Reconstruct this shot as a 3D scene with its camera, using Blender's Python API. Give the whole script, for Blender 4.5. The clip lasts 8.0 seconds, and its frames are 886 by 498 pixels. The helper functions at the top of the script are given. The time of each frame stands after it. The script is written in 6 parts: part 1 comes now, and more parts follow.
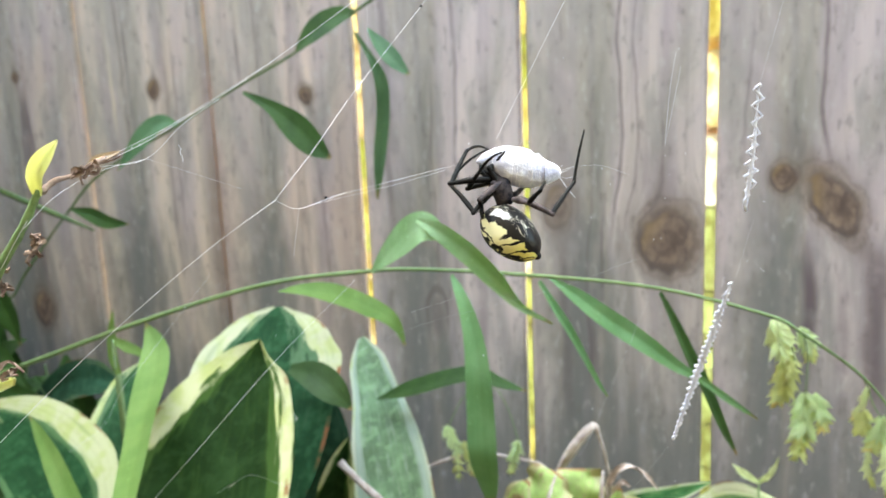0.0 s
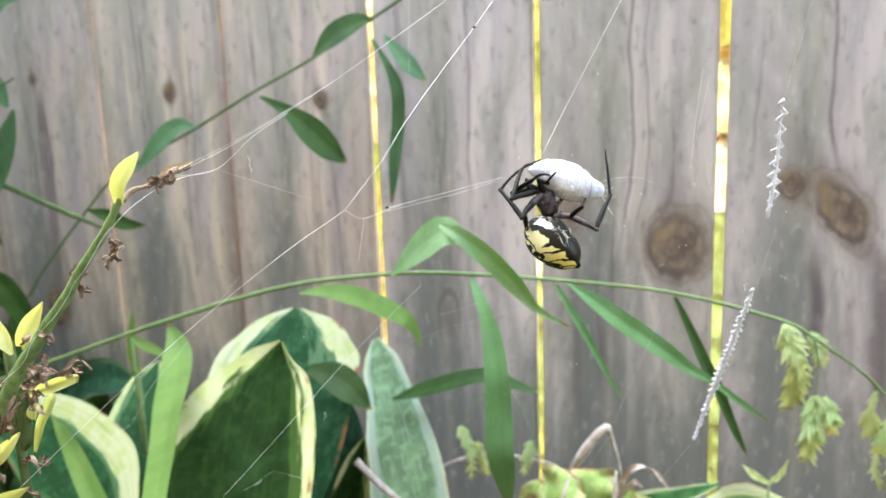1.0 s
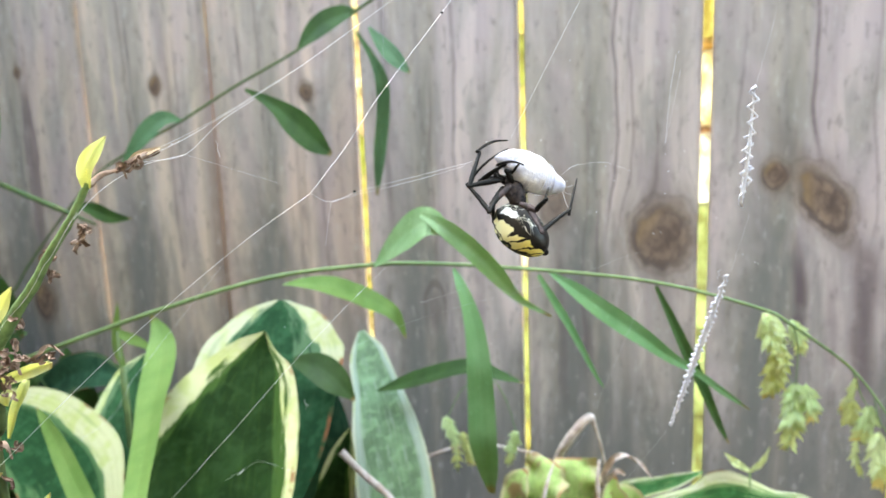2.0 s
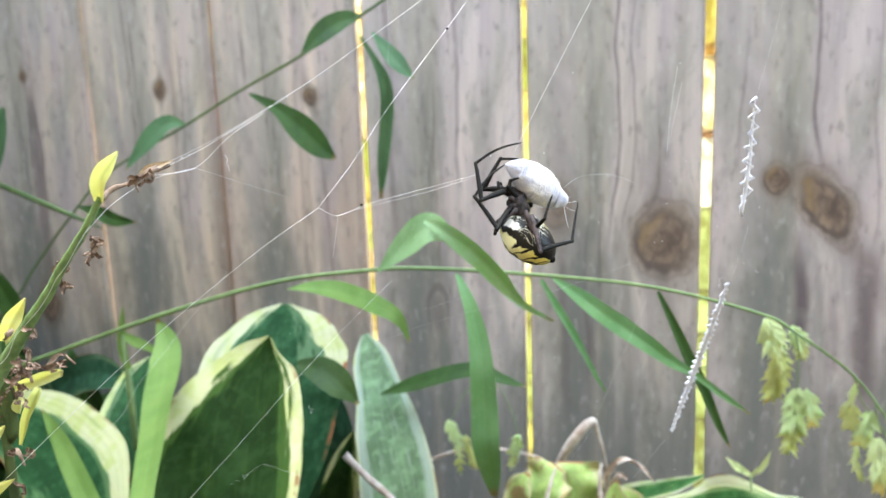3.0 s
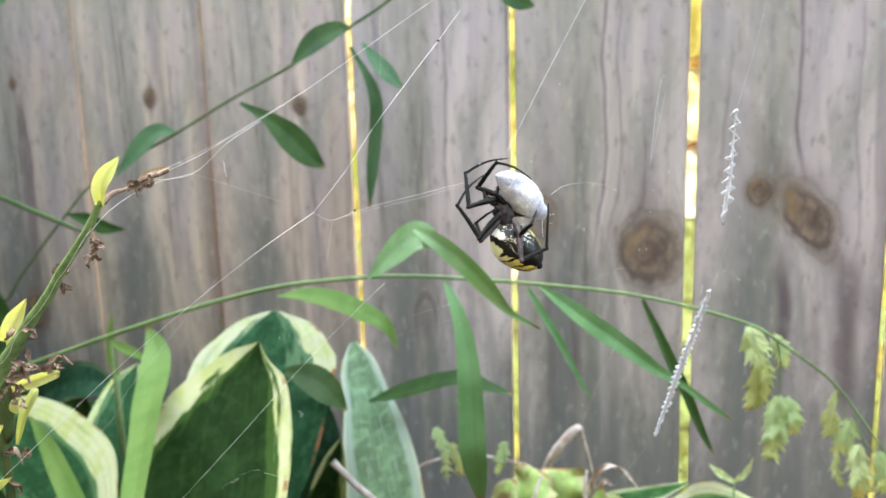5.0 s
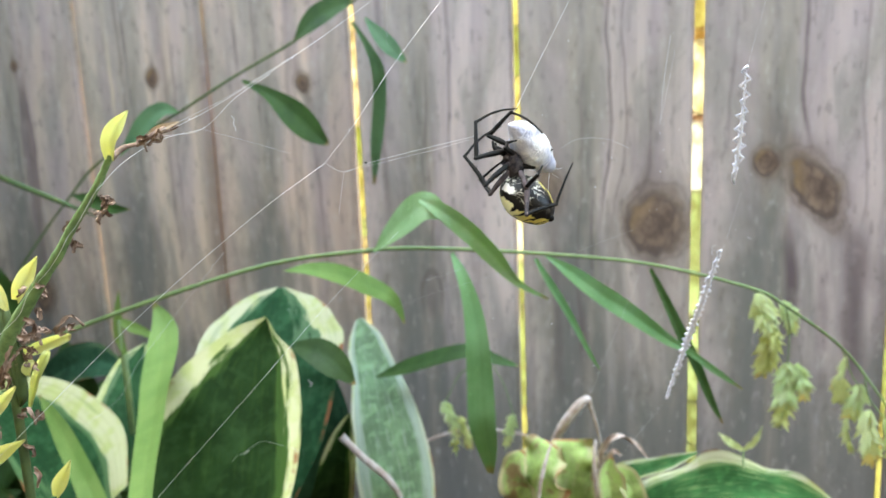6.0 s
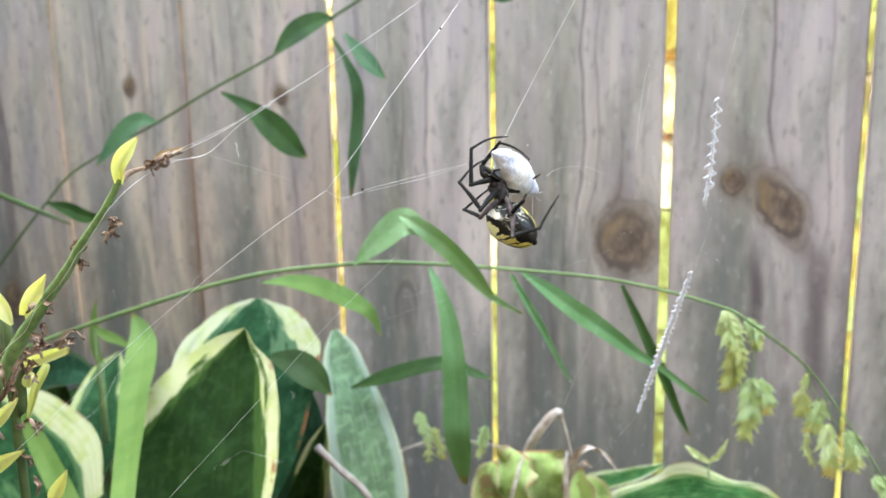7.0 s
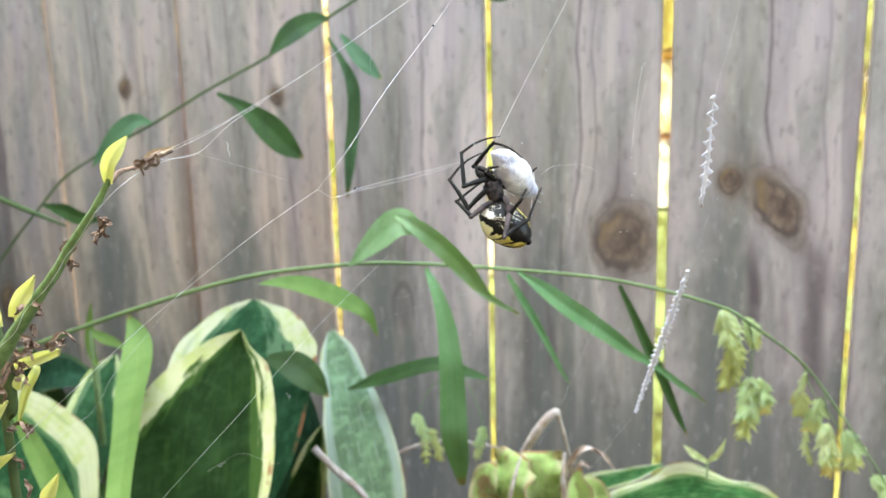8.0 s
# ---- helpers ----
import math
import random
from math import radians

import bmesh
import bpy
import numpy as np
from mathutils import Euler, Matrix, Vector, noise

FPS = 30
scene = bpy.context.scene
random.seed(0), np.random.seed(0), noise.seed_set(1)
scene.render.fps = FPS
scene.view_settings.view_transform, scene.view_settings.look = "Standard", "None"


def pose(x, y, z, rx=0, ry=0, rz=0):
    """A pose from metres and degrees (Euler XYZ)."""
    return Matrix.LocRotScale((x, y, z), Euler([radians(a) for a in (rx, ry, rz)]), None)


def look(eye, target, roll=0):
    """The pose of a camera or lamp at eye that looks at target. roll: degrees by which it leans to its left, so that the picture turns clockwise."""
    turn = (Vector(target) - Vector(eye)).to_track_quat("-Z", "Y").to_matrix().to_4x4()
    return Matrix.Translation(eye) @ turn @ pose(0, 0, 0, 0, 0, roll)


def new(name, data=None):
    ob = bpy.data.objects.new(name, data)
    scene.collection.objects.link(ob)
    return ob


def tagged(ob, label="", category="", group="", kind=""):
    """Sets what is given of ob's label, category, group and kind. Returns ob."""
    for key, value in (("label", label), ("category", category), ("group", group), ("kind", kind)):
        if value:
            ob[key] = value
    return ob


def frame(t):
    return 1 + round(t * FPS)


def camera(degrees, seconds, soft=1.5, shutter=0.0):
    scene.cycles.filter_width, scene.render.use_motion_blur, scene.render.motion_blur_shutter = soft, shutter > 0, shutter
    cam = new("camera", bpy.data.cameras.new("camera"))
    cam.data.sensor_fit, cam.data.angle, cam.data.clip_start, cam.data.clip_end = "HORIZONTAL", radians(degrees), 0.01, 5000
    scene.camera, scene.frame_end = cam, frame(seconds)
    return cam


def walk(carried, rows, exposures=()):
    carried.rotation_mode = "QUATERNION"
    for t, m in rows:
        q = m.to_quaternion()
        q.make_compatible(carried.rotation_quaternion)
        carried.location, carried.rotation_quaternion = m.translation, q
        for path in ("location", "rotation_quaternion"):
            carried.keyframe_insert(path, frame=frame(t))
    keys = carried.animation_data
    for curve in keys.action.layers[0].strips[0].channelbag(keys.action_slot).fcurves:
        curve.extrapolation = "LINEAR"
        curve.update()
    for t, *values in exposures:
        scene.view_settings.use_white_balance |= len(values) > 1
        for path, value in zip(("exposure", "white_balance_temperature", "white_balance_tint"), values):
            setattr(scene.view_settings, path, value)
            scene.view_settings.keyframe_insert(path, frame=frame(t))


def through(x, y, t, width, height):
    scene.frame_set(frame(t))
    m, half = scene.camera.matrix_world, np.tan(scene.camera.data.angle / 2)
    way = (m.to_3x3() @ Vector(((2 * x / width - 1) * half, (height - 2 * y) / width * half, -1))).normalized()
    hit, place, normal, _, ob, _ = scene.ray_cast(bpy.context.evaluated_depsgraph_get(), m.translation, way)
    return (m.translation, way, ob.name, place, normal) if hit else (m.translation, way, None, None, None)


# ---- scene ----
cam = camera(52.8, 8.0, soft=1.6)
PATH = [
    (0, (0.4716, -0.7047, 0.7151), (-0.191, 1.138, 0.309), -2.39),
    (0.5, (0.4707, -0.7118, 0.7175), (-0.191, 1.133, 0.317), -2.01),
    (1, (0.4641, -0.7196, 0.7192), (-0.195, 1.125, 0.317), -1.94),
    (1.5, (0.4679, -0.7198, 0.7168), (-0.177, 1.129, 0.309), -2.08),
    (2.8, (0.4705, -0.7194, 0.7169), (-0.171, 1.128, 0.299), -2.07),
    (3, (0.4705, -0.7229, 0.7202), (-0.177, 1.124, 0.308), -2.02),
    (3.5, (0.4673, -0.7292, 0.7214), (-0.187, 1.118, 0.322), -1.89),
    (4, (0.4702, -0.7287, 0.7255), (-0.172, 1.123, 0.326), -1.81),
    (4.5, (0.4729, -0.7315, 0.7233), (-0.155, 1.124, 0.321), -1.62),
    (5.8, (0.4697, -0.7263, 0.7140), (-0.144, 1.142, 0.350), -1.58),
    (6, (0.4696, -0.7306, 0.7126), (-0.156, 1.121, 0.289), -2.35),
    (6.5, (0.4728, -0.7428, 0.7198), (-0.109, 1.131, 0.331), -1.29),
    (7, (0.4679, -0.7430, 0.7187), (-0.091, 1.134, 0.313), -1.15),
    (7.5, (0.4685, -0.7420, 0.7193), (-0.081, 1.138, 0.313), -1.21),
    (8, (0.4684, -0.7407, 0.7178), (-0.087, 1.138, 0.314), -1.37),
]
walk(cam, [(t, look(eye, target, roll)) for t, eye, target, roll in PATH], exposures=[(0, 4.40, 8500, -1), (1.0, 4.48, 8450, -1), (1.5, 4.50, 8300, -1), (3.0, 4.49, 8250, -1), (3.5, 4.25, 8230, -1), (4.5, 4.35, 8230, -1), (5.8, 4.33, 8230, -1), (6.0, 4.30, 8230, -1), (6.5, 4.38, 8260, -1), (8, 4.40, 8310, -1)])
# a close subject: the lens is sharp at the spider, a little soft at the fence
cam.data.dof.use_dof, cam.data.dof.focus_distance, cam.data.dof.aperture_fstop = True, 0.214, 27.0

# ---- light: open shade in front of the fence, sun behind it ----
SUN_ELEVATION, SUN_AZIMUTH = 51.0, -15.0
sky_world = bpy.data.worlds.new("sky")
scene.world = sky_world
sky_world.use_nodes = True
sky_nodes = sky_world.node_tree
sky_tex = sky_nodes.nodes.new("ShaderNodeTexSky")
sky_tex.sky_type, sky_tex.sun_disc = "NISHITA", False
sky_tex.sun_elevation, sky_tex.sun_rotation = radians(SUN_ELEVATION), radians(SUN_AZIMUTH)
sky_tex.air_density, sky_tex.dust_density = 1.0, 3.0
sky_nodes.links.new(sky_tex.outputs[0], sky_nodes.nodes["Background"].inputs[0])
sky_nodes.nodes["Background"].inputs[1].default_value = 0.15
sun = new("sun", bpy.data.lights.new("sun", "SUN"))
sun.data.energy, sun.data.angle, sun.data.color = 4.5, radians(0.6), (1.0, 0.93, 0.82)
sun.matrix_world = look((0, 0, 0), (-math.sin(radians(SUN_AZIMUTH)) * math.cos(radians(SUN_ELEVATION)),
                                    -math.cos(radians(SUN_AZIMUTH)) * math.cos(radians(SUN_ELEVATION)),
                                    -math.sin(radians(SUN_ELEVATION))))


# ---- materials ----
class Nodes:
    """A short way to write node materials."""

    def __init__(self, name):
        self.mat = bpy.data.materials.new(name)
        self.mat.use_nodes = True
        self.tree = self.mat.node_tree
        self.bsdf = self.tree.nodes["Principled BSDF"]
        self.out = self.tree.nodes["Material Output"]

    def add(self, kind, **given):
        node = self.tree.nodes.new("ShaderNode" + kind)
        for key, value in given.items():
            node.inputs[key.replace("_", " ")].default_value = value
        return node

    def link(self, a, b):
        self.tree.links.new(a, b)

    def put(self, socket, value):
        if isinstance(value, (int, float, tuple)):
            socket.default_value = value
        else:
            self.link(value, socket)

    def math(self, op, a, b=0.0, c=0.0):
        node = self.add("Math")
        node.operation = op
        for n, value in enumerate((a, b, c)):
            self.put(node.inputs[n], value)
        return node.outputs[0]

    def coords(self, kind="Object", scale=(1, 1, 1)):
        node = self.add("Mapping")
        node.inputs["Scale"].default_value = scale
        self.link(self.add("TexCoord").outputs[kind], node.inputs[0])
        return node.outputs[0]

    def noise(self, vector, scale, detail=3.0, rough=0.55, distortion=0.0):
        node = self.add("TexNoise", Scale=scale, Detail=detail, Roughness=rough, Distortion=distortion)
        self.put(node.inputs["Vector"], vector)
        return node.outputs[0]

    def ramp(self, value, stops):
        node = self.add("ValToRGB")
        self.put(node.inputs[0], value)
        bar = node.color_ramp
        while len(bar.elements) < len(stops):
            bar.elements.new(0.5)
        for element, (at, colour) in zip(bar.elements, stops):
            element.position = at
            element.color = (*colour, 1) if isinstance(colour, tuple) else (colour, colour, colour, 1)
        return node.outputs[0]

    def mix(self, factor, a, b, blend="MIX"):
        node = self.add("Mix")
        node.data_type, node.blend_type = "RGBA", blend
        self.put(node.inputs[0], factor)
        for socket, value in ((node.inputs[6], a), (node.inputs[7], b)):
            self.put(socket, (*value, 1) if isinstance(value, tuple) else value)
        return node.outputs[2]

    def smooth(self, value, low, high):
        node = self.add("MapRange")
        node.interpolation_type = "SMOOTHSTEP"
        for n, v in enumerate((value, low, high)):
            self.put(node.inputs[n], v)
        return node.outputs[0]

    def bump(self, height, strength, distance):
        node = self.add("Bump", Strength=strength, Distance=distance)
        self.link(height, node.inputs["Height"])
        self.link(node.outputs[0], self.bsdf.inputs["Normal"])

    def finish(self, colour, rough=0.6, specular=0.4):
        self.put(self.bsdf.inputs["Base Color"], (*colour, 1) if isinstance(colour, tuple) else colour)
        self.put(self.bsdf.inputs["Roughness"], rough)
        self.bsdf.inputs["Specular IOR Level"].default_value = specular
        return self.mat

    def leafy(self, colour, through, rough=0.45, share=0.35, specular=0.4):
        """A leaf: a glossy front over a body that lets light through."""
        self.finish(colour, rough, specular)
        see = self.add("BsdfTranslucent")
        self.put(see.inputs[0], (*through, 1) if isinstance(through, tuple) else through)
        both = self.add("MixShader")
        both.inputs[0].default_value = share
        self.link(self.bsdf.outputs[0], both.inputs[1])
        self.link(see.outputs[0], both.inputs[2])
        self.link(both.outputs[0], self.out.inputs[0])
        return self.mat


def wood_material(name, knots, tone, seed, cracks=()):
    """Weathered pine. knots: (x, z, radius, stretch, darkness, lean), cracks: (x, top, bottom, half width, strength), in the board's own space."""
    n = Nodes(name)
    xyz = n.add("SeparateXYZ")
    n.link(n.coords(), xyz.inputs[0])
    x, z = xyz.outputs[0], xyz.outputs[2]
    ragged = n.math("SUBTRACT", n.noise(n.coords(), 55.0, 4.0, 0.6), 0.5)
    lumps = n.noise(n.coords(), 24.0, 3.0, 0.6)
    flake = n.noise(n.coords("Object", (1.6, 1, 0.8)), 75.0, 4.0, 0.65, 0.8)
    grain, marks = x, []
    for kx, kz, r, stretch, dark, lean in knots:
        px, pz = n.math("SUBTRACT", x, kx), n.math("SUBTRACT", z, kz)
        c, s = math.cos(radians(lean)), math.sin(radians(lean))
        dx = n.math("ADD", n.math("MULTIPLY", px, c), n.math("MULTIPLY", pz, s))
        dz = n.math("DIVIDE", n.math("SUBTRACT", n.math("MULTIPLY", pz, c), n.math("MULTIPLY", px, s)), stretch)
        far = n.math("SQRT", n.math("ADD", n.math("MULTIPLY", dx, dx), n.math("MULTIPLY", dz, dz)))
        d = n.math("DIVIDE", n.math("ADD", far, n.math("ADD", n.math("MULTIPLY", ragged, r * 0.7), n.math("MULTIPLY", n.math("SUBTRACT", lumps, 0.5), r * 0.9))), r)
        inv = n.math("DIVIDE", 1.0, n.math("MAXIMUM", n.math("MULTIPLY", d, d), 1.0))
        grain = n.math("SUBTRACT", grain, n.math("MULTIPLY", n.math("MULTIPLY", dx, inv), n.smooth(d, 8.0, 1.0)))
        if stretch >= 2:  # an arch of grain, cut near its top
            arch = n.math("MULTIPLY", n.smooth(n.math("ABSOLUTE", n.math("SUBTRACT", d, 1.0)), 0.30, 0.05), n.smooth(dz, -r, r * 0.6))
            marks.append((n.math("MULTIPLY", arch, dark * 0.8), (0.14, 0.105, 0.10)))
            marks.append((n.math("MULTIPLY", n.smooth(d, 1.0, 0.2), dark * 0.7), (0.165, 0.125, 0.125)))
            continue
        low = n.math("DIVIDE", n.math("ADD", n.math("MULTIPLY", dx, -0.75), n.math("MULTIPLY", dz, -0.65)), r)
        high = n.math("DIVIDE", n.math("ADD", n.math("MULTIPLY", dx, -0.7), n.math("MULTIPLY", dz, 0.7)), r)
        streak = n.math("MULTIPLY", n.smooth(n.math("ABSOLUTE", n.math("DIVIDE", n.math("ADD", dx, n.math("MULTIPLY", ragged, r)), r)), 1.0, 0.1), n.smooth(d, 4.6, 1.0))
        marks.append((n.math("MULTIPLY", streak, dark * 0.42), (0.15, 0.115, 0.105)))
        marks.append((n.math("MULTIPLY", n.smooth(d, 2.1, 0.8), dark * 0.62), (0.205, 0.155, 0.122)))
        body = n.mix(n.smooth(flake, 0.36, 0.64), (0.268, 0.178, 0.120), (0.122, 0.080, 0.058))
        marks.append((n.math("MULTIPLY", n.smooth(d, 1.45, 0.55), dark * (0.85 if r > 0.012 else 1.1)), body))
        ring = n.math("ADD", n.math("MULTIPLY", n.math("SINE", n.math("ADD", n.math("MULTIPLY", d, 13.0), n.math("MULTIPLY", flake, 6.0))), 0.5), 0.5)
        marks.append((n.math("MULTIPLY", n.math("MULTIPLY", n.smooth(ring, 0.5, 1.0), n.smooth(d, 1.7, 1.0)), dark * 0.45), (0.105, 0.074, 0.060)))
        marks.append((n.math("MULTIPLY", n.math("MULTIPLY", n.smooth(d, 1.0, 0.8), n.smooth(high, 0.25, 0.85)), dark * 0.75), (0.27, 0.175, 0.088)))
        marks.append((n.math("MULTIPLY", n.math("MULTIPLY", n.smooth(d, 0.95, 0.2), n.smooth(high, 0.45, -0.45)), dark * 0.6), (0.088, 0.062, 0.055)))
        rim = n.math("MULTIPLY", n.smooth(n.math("ABSOLUTE", n.math("SUBTRACT", d, 1.02)), 0.22, 0.02), n.smooth(low, 0.0, 0.8))
        marks.append((n.math("MULTIPLY", rim, dark * 0.6), (0.060, 0.042, 0.036)))
        marks.append((n.math("MULTIPLY", n.math("MULTIPLY", n.smooth(n.math("ABSOLUTE", n.math("SUBTRACT", d, 1.0)), 0.14, 0.02), n.smooth(lumps, 0.48, 0.62)), dark * 0.4), (0.07, 0.050, 0.042)))
    along = n.add("CombineXYZ")
    n.link(grain, along.inputs[0])
    n.put(along.inputs[1], seed)
    n.link(n.math("MULTIPLY", z, 0.022), along.inputs[2])
    broad = n.noise(along.outputs[0], 17.0, 2.5, 0.5, 0.7)
    bands = n.noise(along.outputs[0], 62.0, 2.5, 0.55, 0.8)
    fine = n.noise(along.outputs[0], 700.0, 3.0, 0.65)
    blot = n.noise(n.coords("Object", (1.6, 1, 0.42)), 9.0, 4.0, 0.6, 0.5)
    warm = n.noise(n.coords("Object", (2.2, 1, 0.3)), 10.0, 3.0, 0.5)
    grime = n.noise(n.coords("Object", (1.4, 1, 0.6)), 17.0, 5.0, 0.68, 0.7)
    speck = n.noise(n.coords("Object", (1.0, 1, 0.35)), 160.0, 3.0, 0.65)
    resin = n.noise(n.coords("Object", (2.4, 1, 0.22)), 8.0, 4.0, 0.6, 0.4)
    # grey-green darkening toward the bottom stands in for shade on the lower boards
    low_shade = n.math("ADD", n.noise(n.coords("Object", (1.5, 1, 0.35)), 12.0, 4.0, 0.62, 0.5), n.math("MULTIPLY", n.math("ADD", z, 0.29), -1.2))
    light, mid, deep = [tuple(c * t for c, t in zip(base, tone)) for base in ((0.655, 0.545, 0.475), (0.430, 0.350, 0.318), (0.195, 0.146, 0.133))]
    colour = n.ramp(broad, [(0.26, deep), (0.40, mid), (0.50, light), (0.60, light), (0.72, mid), (0.82, deep)])
    colour = n.mix(n.math("MULTIPLY", n.smooth(bands, 0.56, 0.75), 0.36), colour, deep)
    colour = n.mix(n.math("MULTIPLY", n.smooth(fine, 0.45, 0.75), 0.25), colour, tuple(c * 0.7 for c in mid))
    colour = n.mix(n.math("MULTIPLY", n.smooth(warm, 0.44, 0.60), 0.6), colour, (0.41, 0.325, 0.335))
    colour = n.mix(n.math("MULTIPLY", n.smooth(blot, 0.46, 0.60), 0.62), colour, (0.305, 0.280, 0.236))
    colour = n.mix(n.math("MULTIPLY", n.smooth(grime, 0.50, 0.70), 0.42), colour, (0.175, 0.155, 0.138))
    colour = n.mix(n.math("MULTIPLY", n.smooth(resin, 0.55, 0.68), 0.38), colour, (0.52, 0.425, 0.295))
    colour = n.mix(n.math("MULTIPLY", n.smooth(low_shade, 0.42, 0.76), 0.82), colour, (0.150, 0.152, 0.136))
    colour = n.mix(n.math("MULTIPLY", n.smooth(speck, 0.54, 0.70), 0.5), colour, (0.17, 0.15, 0.135))
    colour = n.mix(n.math("MULTIPLY", n.smooth(speck, 0.44, 0.30), 0.36), colour, (0.55, 0.51, 0.47))
    drift = n.add("CombineXYZ")
    n.put(drift.inputs[0], seed)
    n.link(n.math("MULTIPLY", z, 7.0), drift.inputs[2])
    sway = n.math("MULTIPLY", n.math("SUBTRACT", n.noise(drift.outputs[0], 1.0, 3.0), 0.5), 0.02)
    for cx, top, bottom, half, strength in cracks:
        off = n.math("ABSOLUTE", n.math("SUBTRACT", n.math("ADD", grain, sway), cx))
        ends = n.math("MULTIPLY", n.smooth(z, top + 0.01, top - 0.05), n.smooth(z, bottom - 0.005, bottom + 0.04))
        line = n.math("MULTIPLY", n.smooth(off, half, half * 0.15), n.math("MULTIPLY", ends, abs(strength)))
        marks.append((n.math("MULTIPLY", line, n.smooth(lumps, 0.25, 0.5)), (0.125, 0.090, 0.095) if strength > 0 else (0.66, 0.53, 0.36)))
    for mask, tint in marks:
        colour = n.mix(mask, colour, tint)
    n.bump(n.math("ADD", n.math("MULTIPLY", bands, 0.6), n.math("MULTIPLY", fine, 0.4)), 0.4, 0.0010)
    return n.finish(colour, 0.8, 0.2)


def grass_material(name, light, dark, through, share=0.35):
    n = Nodes(name)
    uv = n.add("SeparateXYZ")
    n.link(n.coords("UV"), uv.inputs[0])
    across = uv.outputs[1]
    lanes = n.add("CombineXYZ")
    n.link(n.math("MULTIPLY", across, 26.0), lanes.inputs[0])
    n.link(n.math("MULTIPLY", uv.outputs[0], 1.3), lanes.inputs[1])
    veins = n.noise(lanes.outputs[0], 1.6, 2.0)
    patch = n.noise(n.coords(), 60.0, 3.0)
    colour = n.mix(n.smooth(patch, 0.3, 0.7), dark, light)
    colour = n.mix(n.math("MULTIPLY", n.smooth(veins, 0.5, 0.7), 0.35), colour, tuple(min(1, c * 1.35) for c in light))
    rib = n.smooth(n.math("ABSOLUTE", n.math("SUBTRACT", across, 0.5)), 0.035, 0.0)
    colour = n.mix(n.math("MULTIPLY", rib, 0.22), colour, tuple(min(1, c * 1.6) for c in light))
    colour = n.mix(n.math("MULTIPLY", n.smooth(n.noise(n.coords(), 420.0, 2.0), 0.64, 0.72), 0.5), colour, tuple(min(1, c * 1.7) for c in light))
    tip = n.smooth(n.math("ADD", uv.outputs[0], n.math("MULTIPLY", patch, 0.05)), 0.965, 1.01)
    colour = n.mix(tip, colour, (0.3, 0.2, 0.09))
    n.bump(veins, 0.35, 0.0006)
    return n.leafy(colour, through, 0.5, share, 0.3)


